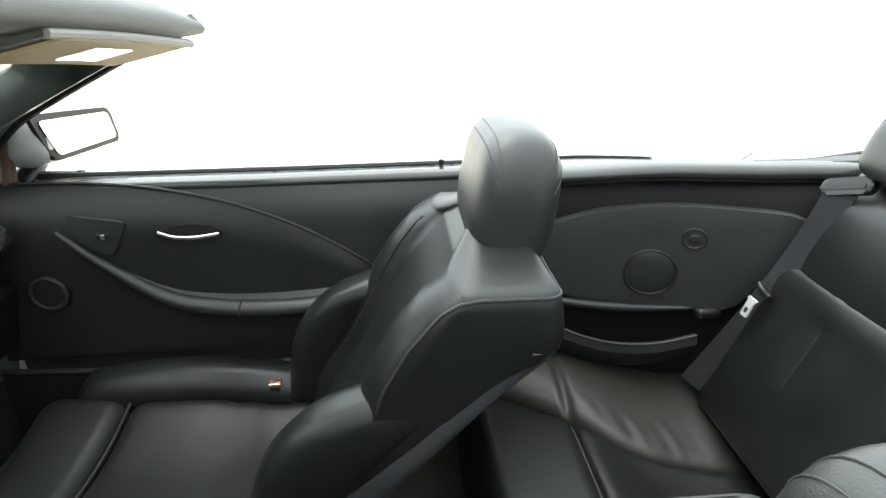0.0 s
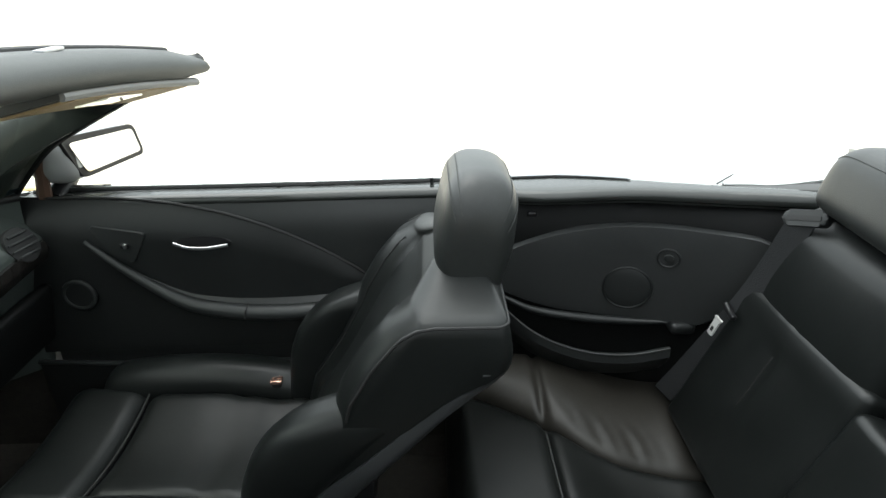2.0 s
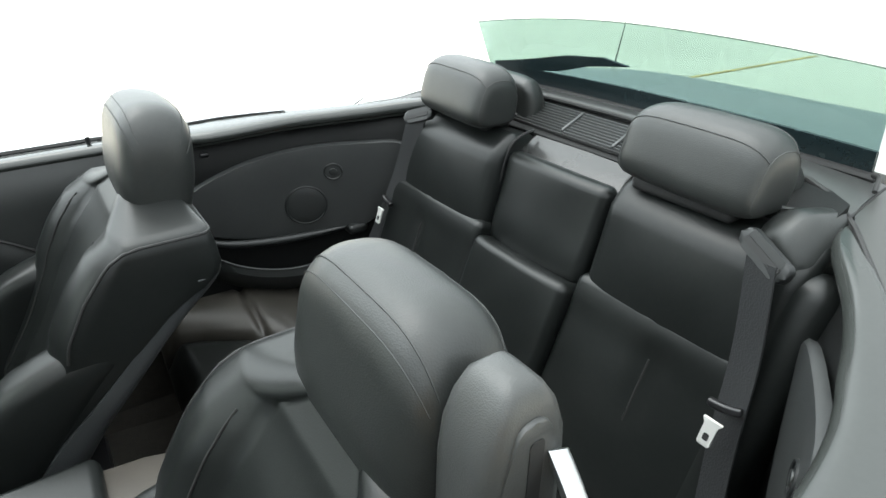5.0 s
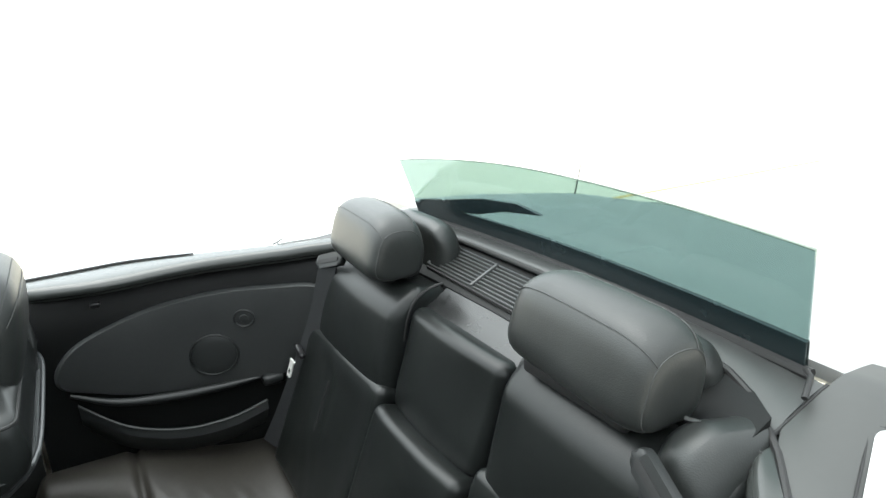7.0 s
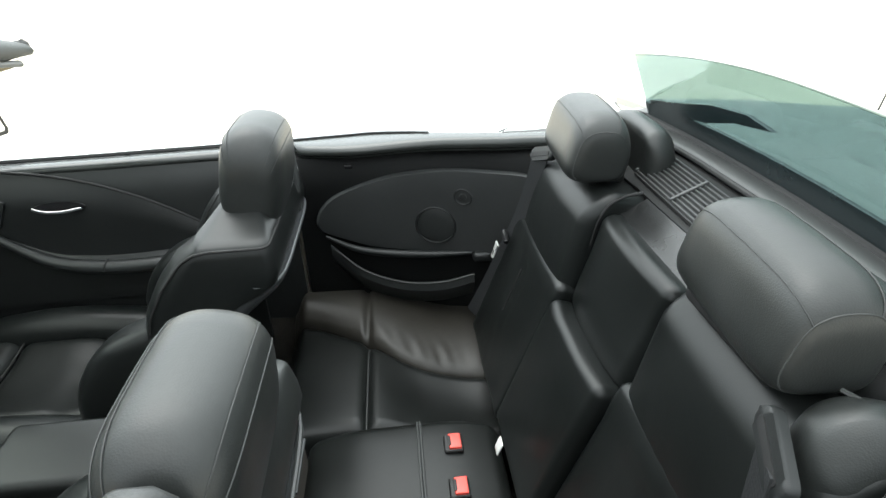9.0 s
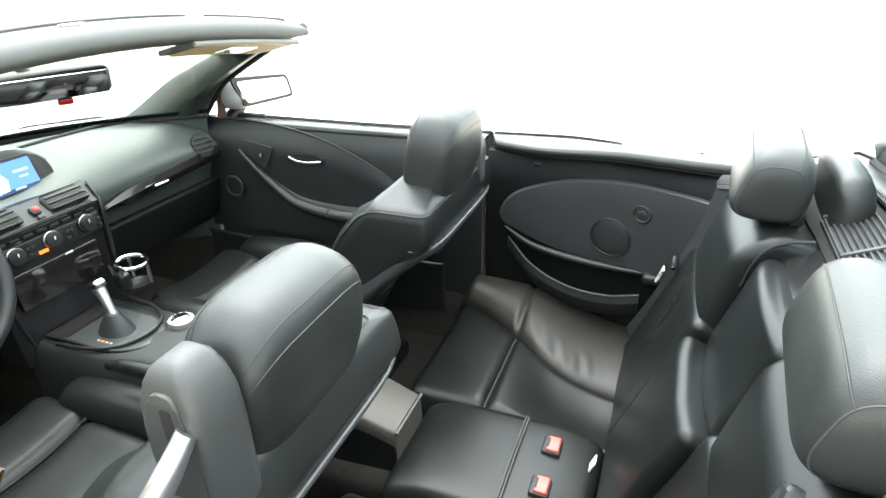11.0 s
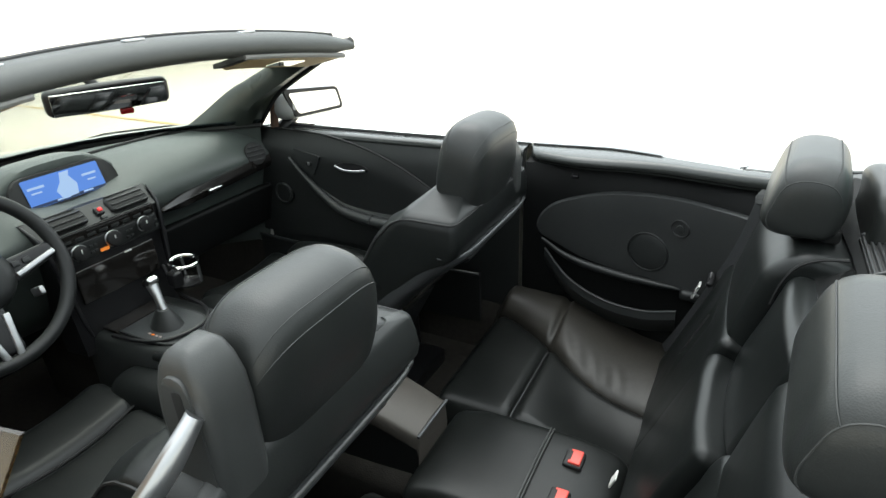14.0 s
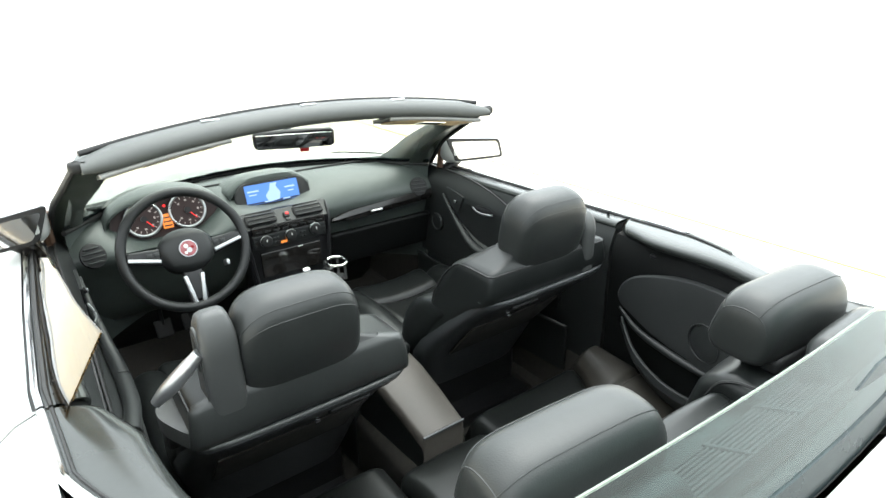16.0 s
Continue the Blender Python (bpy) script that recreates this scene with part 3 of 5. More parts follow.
def panel_y(x, z):
    """Inner face of door and quarter trim (half-width) at x, z."""
    base = sum(interp(x + d, PANEL) for d in (-0.08, -0.05, -0.025, 0.0, 0.025, 0.05, 0.08)) / 7
    top = 0.036 * smooth(0.86, 0.97, z)
    return base + top


def trim_grid(x0, x1, z0, s, n, rows, top=0.0):
    grid = []
    for i in range(n + 1):
        x = x0 + (x1 - x0) * i / n
        zt = belt_z(x) + top
        row = [(x, s * panel_y(x, z0 + (zt - 0.006 - z0) * j / rows), z0 + (zt - 0.006 - z0) * j / rows) for j in range(rows + 1)]
        row.append((x, s * (belt_y(x) - 0.012), zt))
        row.append((x, s * (belt_y(x) + 0.004), zt))
        grid.append(row)
    return grid


INSERT_TOP = [(-1.0, 0.948), (-0.915, 0.944), (-0.75, 0.940), (-0.60, 0.924), (-0.446, 0.890), (-0.32, 0.838), (-0.187, 0.756), (-0.13, 0.70)]


def door(s):
    t = thing("door", "black leather-trimmed car door with curved lower panel and armrest", "car door", "car doors")
    part("upper_trim", slab(trim_grid(-0.97, 0.066, 0.40, s, 26, 14), (0, s * 0.03, 0)), TRIM_GREY, t, "dark grey upper door trim")
    cap = []
    for i in range(27):
        x = -0.955 + 1.021 * i / 26
        o, z, iny = rail_y(x) - 0.014, belt_z(x), panel_y(x, 0.93) - 0.006
        cap.append([(x, s * (o + (iny - o) * v), z - 0.012 * v ** 7) for v in [j / 7 for j in range(8)]] + [(x, s * (iny + 0.001), z - 0.020), (x, s * (iny + 0.012), z - 0.026)])
    part("top_cap", slab(cap, (0, s * 0.006, -0.008)), RAIL, t, "grey padded cap along the waistline", angle=60)
    pts = curve([(x, 0, z) for x, z in INSERT_TOP], 5)
    top = [(p.x, p.z) for p in pts]
    grid = []
    for x, z in top:
        lo = 0.545 + 0.02 * smooth(-0.5, -0.1, x)
        grid.append([(x, s * (panel_y(x, lo + (z - lo) * k / 8) - 0.016 + 0.012 * (1 if k == 8 else 0)), lo + (z - lo) * k / 8) for k in range(9)])
    part("lower_panel", slab(grid, (0, s * 0.014, 0)), TRIM, t, "black lower door panel")
    part("panel_seam", tube([(x, s * (panel_y(x, z) - 0.010), z + 0.003) for x, z in top], 0.0035, 6), RUBBER, t, "dark shadow joint")
    # armrest and pull, sweeping down from the switch plate
    arm = curve([(-0.815, s * 0.695, 0.850), (-0.76, s * 0.690, 0.800), (-0.68, s * 0.682, 0.740), (-0.60, s * 0.674, 0.694), (-0.52, s * 0.668, 0.676), (-0.42, s * 0.664, 0.668), (-0.30, s * 0.666, 0.670), (-0.16, s * 0.685, 0.682)], 6)
    n = len(arm)
    part("armrest", tube(arm, [0.008 + 0.013 * smooth(0, n * 0.6, i) for i in range(n)], 12, 0.9), TRIM_GREY, t, "padded black armrest")
    grid = [[(p.x, p.y + s * 0.008, p.z - 0.012), (p.x, s * 0.712, p.z + 0.020)] for p in arm[8:]]
    part("pull_tray", slab(grid, (0, 0, -0.016)), TRIM, t)
    part("armrest_joint", tube([(-0.455, s * 0.642, 0.664), (-0.452, s * 0.648, 0.684), (-0.45, s * 0.672, 0.692)], 0.0022, 6), RUBBER, t)
    # switch plate with small joystick
    tri = [(-0.800, 0.888), (-0.672, 0.868), (-0.712, 0.790), (-0.76, 0.822)]
    part("switch_plate", plate(round_poly(tri, 0.012), 0.008, lambda u, v, w: (u, s * (panel_y(u, v) - 0.015 - w), v), 0.002), TRIM_GREY, t, "dark grey switch plate")
    sw = part("switch", rbox(0.022, 0.010, 0.014, 0.004, 2, 1, m=Matrix.Translation((-0.722, s * 0.690, 0.840))), PLASTIC, t)
    part("switch_key", rbox(0.008, 0.006, 0.012, 0.002, 1, 1, m=Matrix.Translation((-0.718, s * 0.684, 0.841))), SILVER, sw)
    # handle in its shell
    part("handle_shell", plate(ring_poly(-0.545, 0.838, 0.068, 0.018, 28), 0.003, lambda u, v, w: (u, s * (panel_y(u, v) - 0.016 - w), v), 0.001), PLASTIC, t)
    hp = curve([(-0.610, s * 0.694, 0.842), (-0.575, s * 0.686, 0.834), (-0.53, s * 0.684, 0.833), (-0.483, s * 0.692, 0.837)], 6)
    part("door_handle", tube(hp, 0.0032, 8, 1.3), SILVER, t, "slim chrome inner door handle")
    # speaker and lower pocket
    part("speaker_ring", torus(0.036, 0.006, Matrix.Translation((-0.86, s * 0.688, 0.712)) @ pose(0, 0, 0, 90, 0, 0), 32, 8), TRIM_GREY, t, "round dark speaker ring")
    part("speaker_cloth", disc(0.034, 0.006, Matrix.Translation((-0.86, s * 0.691, 0.712)) @ pose(0, 0, 0, 90, 0, 0)), TRIM, t)
    pk = [[(x, s * (0.668 - 0.018 * math.sin(math.pi * (x + 1.0) / 0.95)), z) for z in (0.36, 0.42, 0.48, 0.530 + 0.01 * smooth(-0.6, -0.1, x))] for x in [-1.0 + 0.05 * i for i in range(20)]]
    part("door_pocket", slab(pk, (0, s * 0.012, 0)), TRIM, t, "black lower door pocket")
    part("pocket_lip", tube([r[-1] for r in pk], 0.006, 8), TRIM_GREY, t)
    part("lock_pin", tube([(0.0, s * 0.785, 0.94), (0.0, s * 0.785, 0.964)], [0.004, 0.0055], 8), PLASTIC, t, "small black door lock pin")
    return t


door(1), door(-1)


def quarter_trim(s):
    t = thing("rear_side_trim", "black rear side trim with oval speaker panel and armrest bin", "side trim", "rear side trims")
    part("backing", slab(trim_grid(0.078, 0.80, 0.36, s, 22, 12, -0.03), (0, s * 0.03, 0)), BLACK_TRIM, t)
    # wide grey rail on top, rounded off behind the door
    grid = []
    for i in range(41):
        x = 0.078 + 0.779 * i / 40
        o, z = rail_y(x), belt_z(x)
        full = panel_y(x, 0.90) - 0.004 - 0.028 * smooth(0.10, 0.26, x) * (1 - smooth(0.52, 0.72, x))
        k = max(0.0, 1 - (x - 0.076) / 0.055)
        iny = o - (o - full) * math.sqrt(1 - k * k)
        row = []
        for j in range(9):
            v = j / 8
            row.append((x, s * (o + (iny - o) * (1 - (1 - v) ** 1.15)), z - 0.012 * v ** 7))
        row += [(x, s * (iny - 0.001), z - 0.020), (x, s * (iny + 0.003), z - 0.027), (x, s * (iny + 0.014), z - 0.031)]
        grid.append(row)
    part("top_rail", slab(grid, (0, s * 0.010, -0.010)), RAIL, t, "grey padded rail along the waistline", angle=60)
    # oval panel
    outline = [(0.127, 0, 0.738), (0.148, 0, 0.782), (0.20, 0, 0.822), (0.32, 0, 0.864), (0.46, 0, 0.886), (0.60, 0, 0.894), (0.712, 0, 0.892), (0.700, 0, 0.82), (0.665, 0, 0.72), (0.620, 0, 0.655), (0.50, 0, 0.640), (0.40, 0, 0.640), (0.28, 0, 0.655), (0.18, 0, 0.690), (0.138, 0, 0.708)]
    oval = curve(outline[-1:] + outline + outline[:2], 4)[4:4 + 4 * len(outline)]
    poly = [(p.x, p.z) for p in oval]
    cx, cz = 0.42, 0.76

    def calm_y(x):
        return sum(panel_y(x + d, 0.80) for d in (-0.10, -0.05, 0.0, 0.05, 0.10)) / 5
    rings = [[(cx + (u - cx) * f, s * (calm_y(cx + (u - cx) * f) - d), cz + (v - cz) * f) for u, v in poly]
             for f, d in ((1.0, -0.004), (1.0, 0.008), (0.975, 0.015), (0.9, 0.016), (0.8, 0.017), (0.7, 0.017), (0.6, 0.018), (0.5, 0.018), (0.4, 0.018), (0.3, 0.018), (0.2, 0.018), (0.1, 0.018), (0.0005, 0.018))]
    part("oval_panel", loft(rings, cap=False), OVAL, t, "oval dark grey speaker panel")

    def on_oval(x, z, d):
        return Vector((x, s * (calm_y(x) - 0.0185 - d), z))

    def hoop(cx, cz, r, d, n=48):
        pts = [on_oval(cx + r * math.cos(2 * math.pi * i / n), cz + r * math.sin(2 * math.pi * i / n), d) for i in range(n)]
        return pts + pts[:2]
    sp = part("speaker_ring", tube(hoop(0.462, 0.726, 0.054, 0.001), 0.0030, 8), TRIM, t, "round speaker ring")
    part("speaker_cover", loft([[on_oval(0.462 + r * math.cos(2 * math.pi * i / 36), 0.726 + r * math.sin(2 * math.pi * i / 36), d) for i in range(36)] for r, d in ((0.051, -0.004), (0.051, 0.0), (0.047, 0.002), (0.03, 0.0035), (0.012, 0.004), (0.001, 0.004))]), TRIM_GREY, sp, "dark perforated speaker cover")
    cap = part("screw_cap", tube(hoop(0.538, 0.817, 0.022, 0.001, 28), 0.0026, 6), TRIM, t)
    part("cap_centre", plate(ring_poly(0.538, 0.817, 0.010, 0.010, 20), 0.005, lambda u, v, w: on_oval(u, v, w), 0.0015), TRIM_GREY, cap)
    part("coat_hook", rbox(0.022, 0.012, 0.012, 0.004, 2, 1, m=Matrix.Translation((0.235, s * 0.713, 0.895))), PLASTIC, t)
    # armrest bin below the oval
    lip = curve([(0.15, s * 0.690, 0.697), (0.24, s * 0.668, 0.660), (0.36, s * 0.656, 0.641), (0.48, s * 0.642, 0.637), (0.58, s * 0.615, 0.648)], 5)
    part("armrest", tube(lip, [0.004 + 0.008 * math.sin(math.pi * i / (len(lip) - 1)) for i in range(len(lip))], 10), TRIM, t, "dark padded armrest lip")
    bowl = curve([(0.16, s * 0.690, 0.665), (0.25, s * 0.640, 0.605), (0.36, s * 0.610, 0.572), (0.47, s * 0.592, 0.572), (0.56, s * 0.575, 0.600)], 5)
    g = [[p, p + Vector((0.0, s * -0.004, -0.022)), p + Vector((0, s * 0.012, -0.05)), p + Vector((0, s * 0.04, -0.085))] for p in bowl]
    part("storage_bin", slab(g, (0, s * 0.010, 0)), TRIM_GREY, t, "grey storage bin below the armrest")
    part("bin_edge", tube(bowl, 0.003, 8), TRIM_GREY, t)
    part("side_filler", rbox(0.06, 0.05, 0.03, 0.012, 2, 2, m=Matrix.Translation((0.590, s * 0.612, 0.642))), TRIM, t)
    return t


quarter_trim(1), quarter_trim(-1)

# driver's window, half raised; the tan it mirrors is put into its tint
dw = thing("side_window", "half-raised side window in the driver door, tan surroundings put into its tint", "window")
grid = []
for i in range(11):
    x = -0.86 + 1.025 * i / 10
    top = interp(x, [(-0.86, 0.985), (-0.6, 1.02), (-0.3, 1.06), (0.06, 1.100), (0.17, 1.110)])
    grid.append([(x - 0.05 * smooth(0.05, 0.17, x) * (top - z) / 0.2, -(belt_y(x) - 0.002 - 0.55 * max(0, z - 0.95)), z) for z in [0.90 + (top - 0.90) * j / 5 for j in range(6)]])
p = part("pane", slab(grid, (0, -0.004, 0)), GLASS_SIDE, dw)
p.visible_shadow = False


# ---------------------------------------------------------------- front seats
def pillow(zs, front, rear, inner, outer, s, n=20, k=3.4, seat=None):
    """A stuffed leather form stacked from rounded outlines; ends rounded off."""
    rings, last = [], len(zs) - 1
    for i, z in enumerate(zs):
        f, r, a, b = front(z), rear(z), inner(z), outer(z)
        v = i / last
        e = min(1.0, (0.20 + min(v, 1 - v) * 6.0)) ** 0.6
        cx, cy, hx, hy = (f + r) / 2, (a + b) / 2, (r - f) / 2 * e, (b - a) / 2 * e
        ring = []
        for j in range(n):
            t = 2 * math.pi * j / n
            c, d = math.cos(t), math.sin(t)
            q = (abs(c) ** k + abs(d) ** k) ** (-1 / k)
            ring.append((cx + hx * c * q, s * (cy + hy * d * q), z))
        rings.append(ring)
    return loft(rings)


def stuffed(section, w, place, dome=0.2, p=5.0, anchor=0.3, n=26):
    """A stuffed headrest: a side section (x, z) swept across, domed and drawn in at rounded ends."""
    sec = round_poly(section, 0.030, 5)
    lo, hi = min(z for _, z in sec), max(z for _, z in sec)
    ax, az = sum(x for x, _ in sec) / len(sec), lo + anchor * (hi - lo)
    rings = []
    for i in range(n + 1):
        a = math.pi * (i / n - 0.5) * 0.985
        y = w * math.copysign(abs(math.sin(a)) ** (2 / p), a)
        k = math.cos(a) ** (2 / p)
        d = 1 - dome * (y / w) ** 4
        rings.append([place @ Vector((ax + (x - ax) * k, y, az + (z - az) * k * (d if z > az else 1))) for x, z in sec])
    return loft(rings), rings


def seam_line(rings, j, lift):
    """A line across the rings of a stuffed form at section point j, just proud of the skin."""
    out = []
    for ring in rings[4:-4]:
        v, q = Vector(ring[j]), sum((Vector(u) for u in ring), Vector()) / len(ring)
        out.append(v + (v - q).normalized() * lift)
    return out


WING_CORNER = [(0.46, -0.300), (0.60, -0.262), (0.70, -0.200), (0.80, -0.146), (0.83, -0.138), (0.894, -0.100), (0.944, -0.057), (0.962, -0.022)]
BACK_HALF = [(0.46, 0.215), (0.60, 0.236), (0.70, 0.243), (0.80, 0.243), (0.86, 0.240), (0.92, 0.235), (0.962, 0.228)]
BACK_CENTRE = [(0.46, -0.315), (0.60, -0.262), (0.70, -0.198), (0.80, -0.138), (0.90, -0.082), (0.962, -0.034)]
BACK_REAR = [(0.46, -0.285), (0.55, -0.245), (0.64, -0.170), (0.72, -0.094), (0.79, -0.022), (0.84, 0.035), (0.862, 0.084), (0.876, 0.110), (0.90, 0.118), (0.935, 0.116), (0.962, 0.110)]
LOWER_FRONT = [(0.46, -0.368), (0.53, -0.358), (0.64, -0.345), (0.69, -0.325), (0.73, -0.296), (0.76, -0.262), (0.785, -0.220), (0.81, -0.168), (0.83, -0.145)]


def back_front(y, z):
    """Front face of the upper seat back: dished centre, wings swelling out to the piped corner."""
    u = min(1.0, abs(y) / interp(z, BACK_HALF))
    corner, centre = interp(z, WING_CORNER), interp(z, BACK_CENTRE)
    k = smooth(0.40, 0.72, u)
    swell = 0.024 * math.sin(math.pi * min(1.0, max(0.0, (u - 0.45) / 0.55))) ** 0.8
    return (centre + 0.006) * (1 - k) + corner * k - swell - 0.005 * math.sin(13 * (z - 0.46)) ** 2 * (1 - k)


def back_ring(z):
    w, r, f = interp(z, BACK_HALF), interp(z, BACK_REAR), interp(z, WING_CORNER)
    ring = [(back_front(w * j / 20, z), w * j / 20, z) for j in range(-20, 21)]
    side = [(f + (r - 0.02 - f) * j / 6, w, z) for j in range(1, 7)]
    bend = [(r - 0.02 + 0.02 * math.sin(a), w - 0.02 + 0.02 * math.cos(a), z) for a in [math.pi / 2 * j / 5 for j in range(1, 6)]]
    back = [(r, (w - 0.02) * (1 - 2 * j / 12), z) for j in range(1, 12)]
    return ring + side + bend + back + [(x, -y, q) for x, y, q in reversed(side + bend)]


def front_seat(x0, yc, s, dz, lever=True):
    """s: side of the belt tower (+1 towards the passenger's door); dz: height setting."""
    t = thing("front_seat", "black leather front seat with headrest and grey belt tower", "seat", "front seats", at=(x0, yc, dz))
    part("seat_base", rbox(0.50, 0.42, 0.20, 0.03, 2, 2, m=Matrix.Translation((-0.50, 0, 0.33))), PLASTIC, t)
    part("seat_rail", rbox(0.60, 0.40, 0.06, 0.01, 1, 1, m=Matrix.Translation((-0.46, 0, 0.232 - dz))), PLASTIC, t)

    def dish(x, y, z):
        up = smooth(-0.02, 0.05, z)
        return (x, y, z + up * (0.026 * (y / 0.16) ** 2 - 0.022 * smooth(-0.06, 0.16, x) - 0.010 * math.exp(-((x - 0.02) / 0.012) ** 2) + 0.006 * math.sin(34 * x + 9 * y) * smooth(-0.02, 0.14, x)))
    part("cushion", rbox(0.40, 0.33, 0.11, 0.04, 4, 12, f=dish, m=Matrix.Translation((-0.490, 0, 0.473))), LEATHER_SAT, t, "black leather seat cushion with dull sheen")
    part("thigh_support", rbox(0.185, 0.37, 0.11, 0.045, 4, 5, f=lambda x, y, z: (x, y, z + 0.020 * (y / 0.16) ** 2), m=Matrix.Translation((-0.785, 0, 0.478)) @ pose(0, 0, 0, 0, 5, 0)), LEATHER, t)
    for k in (-1, 1):
        def wing(x, y, z, k=k):
            return (x, y + k * 0.018 * math.cos(4 * x), z + 0.042 * math.cos(4.6 * (x + 0.04)) - 0.012)
        part("cushion_bolster", rbox(0.52, 0.12, 0.16, 0.055, 4, 8, f=wing, m=Matrix.Translation((-0.560, k * 0.213, 0.480)) @ pose(0, 0, 0, k * 12, 0, 0)), LEATHER, t)
    part("cushion_seam", tube([(-0.690, y, 0.515 + 0.8 * y * y) for y in [-0.165 + 0.033 * i for i in range(11)]], 0.003, 6), RUBBER, t)

    # back: centre panel, lower side bolsters, upper wings
    rings = [back_ring(0.46 + 0.502 * i / 26) for i in range(27)]
    top = back_ring(0.962)
    for z, kx, ky in ((0.968, 0.96, 0.968), (0.973, 0.90, 0.89), (0.980, 0.80, 0.76), (0.990, 0.68, 0.62), (1.000, 0.56, 0.50), (1.008, 0.46, 0.42)):
        rings.append([(0.045 + (x - 0.045) * kx, y * ky, z) for x, y, _ in top])
    part("backrest", loft(rings), LEATHER, t, "black leather backrest with winged shoulders", angle=62)
    for k in (-1, 1):
        zs = [0.47 + 0.358 * i / 20 for i in range(21)]
        part("back_bolster", pillow(zs, lambda z: interp(z, LOWER_FRONT), lambda z: interp(z, BACK_REAR) - 0.02,
                                    lambda z: 0.150, lambda z: interp(z, [(0.47, 0.235), (0.60, 0.252), (0.72, 0.250), (0.80, 0.247)]), k, 28), LEATHER, t, "raised black leather side bolster", angle=70)
        seam = [(back_front(0.135, z) - 0.0005, k * 0.135, z) for z in [0.60 + 0.35 * i / 20 for i in range(21)]]
        part("wing_seam", tube(seam, 0.0018, 6), RUBBER, t, "dark seam beside the shoulder wing")
    up = [(interp(z, WING_CORNER), interp(z, BACK_HALF), z) for z in [0.800 + 0.158 * i / 14 for i in range(15)]]
    rim = top[41:58]
    edge = [(x, -y, z) for x, y, z in up] + [(x, -y, z) for x, y, z in rim[:11]]
    edge += list(reversed(rim[:11])) + list(reversed(up))
    part("shoulder_piping", tube(edge, 0.0026, 6), RUBBER, t, "dark piped seam round the shoulder")
    if lever:
        # paler skin over the upper back, on the seat with the lever only
        cover = [[(x + 0.003, y * 1.012, z) for x, y, z in back_ring(0.885 + 0.0154 * i)[46:69]] for i in range(6)]
        cover += [[(0.045 + (x - 0.045) * kx + 0.003, y * ky * 1.012, z + 0.002) for x, y, _ in top[46:69]] for z, kx, ky in ((0.968, 0.96, 0.968), (0.973, 0.90, 0.89), (0.980, 0.80, 0.76))]
        part("shoulder_cover", slab(cover, (-0.004, 0, -0.003)), HEAD_LEATHER, t, "paler dark skin over the seat shoulder", angle=60)

    # rear shell with a raised lip under the shoulder
    rings = []
    for z, f, r, hw in ((0.40, -0.32, -0.245, 0.20), (0.48, -0.30, -0.205, 0.225), (0.56, -0.275, -0.165, 0.242), (0.64, -0.205, -0.110, 0.250), (0.72, -0.115, -0.038, 0.248), (0.79, -0.038, 0.028, 0.241),
                        (0.835, -0.008, 0.086, 0.238), (0.858, 0.012, 0.116, 0.238), (0.874, 0.045, 0.126, 0.237), (0.880, 0.050, 0.124, 0.235)):
        ring = []
        for j in range(25):
            a = -math.pi / 2 + math.pi * j / 24
            c, d = max(0.0, math.cos(a)), math.sin(a)
            q = (c ** 5 + abs(d) ** 5) ** -0.2
            ring.append((f + (r - f) * c * q, hw * d * q, z))
        rings.append(ring)
    part("back_shell", loft(rings, closed=True), SHELL, t, "dark grey moulded plastic seat back", angle=50)
    part("shell_rim", tube([Vector(p) + Vector((0, 0, 0.001)) for p in rings[-1][2:-2]], 0.0042, 8), TOWER if lever else SHELL, t, "grey rim of the seat shell")
    part("grip_recess", rbox(0.012, 0.10, 0.022, 0.005, 2, 2, m=Matrix.Translation((0.094, -s * 0.09, 0.838)) @ pose(0, 0, 0, 0, 45, 0)), RUBBER, t, "black finger recess")
    part("map_net", rbox(0.010, 0.36, 0.20, 0.004, 1, 3, m=Matrix.Translation((-0.089, 0, 0.66)) @ pose(0, 0, 0, 0, 40, 0)), CLOTH, t)
    part("pocket_button", disc(0.006, 0.006, Matrix.Translation((-0.012, -s * 0.05, 0.745)) @ pose(0, 0, 0, 0, 128, 0), 14), SILVER, t)

    # headrest
    H = Matrix.Translation((0.064, 0, 1.036)) @ pose(0, 0, 0, 0, 8, 0)
    bm, rings = stuffed(((-0.046, -0.122), (-0.066, -0.020), (-0.058, 0.090), (-0.026, 0.122), (0.034, 0.120), (0.064, 0.088), (0.070, 0.0), (0.050, -0.122)), 0.128, H, 0.10, 4.6, 0.34)
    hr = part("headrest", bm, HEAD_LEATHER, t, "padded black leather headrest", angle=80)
    for j in (15, 18, 30, 33):
        part("stitching", tube(seam_line(rings, j, 0.0006), 0.0009, 5), STITCH, hr, "grey twin stitching")

    # belt tower beside the headrest, with slot and silver fold lever
    top = 0.0 if lever else 0.075
    rings = []
    for z, f, r, a, b in ((0.880, 0.028, 0.116, 0.122, 0.192), (0.94, 0.029, 0.117, 0.122, 0.192), (1.00, 0.030, 0.118, 0.122, 0.192), (1.06, 0.032, 0.118, 0.122, 0.192), (1.095, 0.037, 0.115, 0.123, 0.191), (1.120, 0.046, 0.107, 0.126, 0.188), (1.136, 0.056, 0.097, 0.131, 0.183), (1.144, 0.066, 0.087, 0.140, 0.174)):
        z, b = z - top * (z - 0.880) / 0.254, b - (0.0 if lever else 0.014)
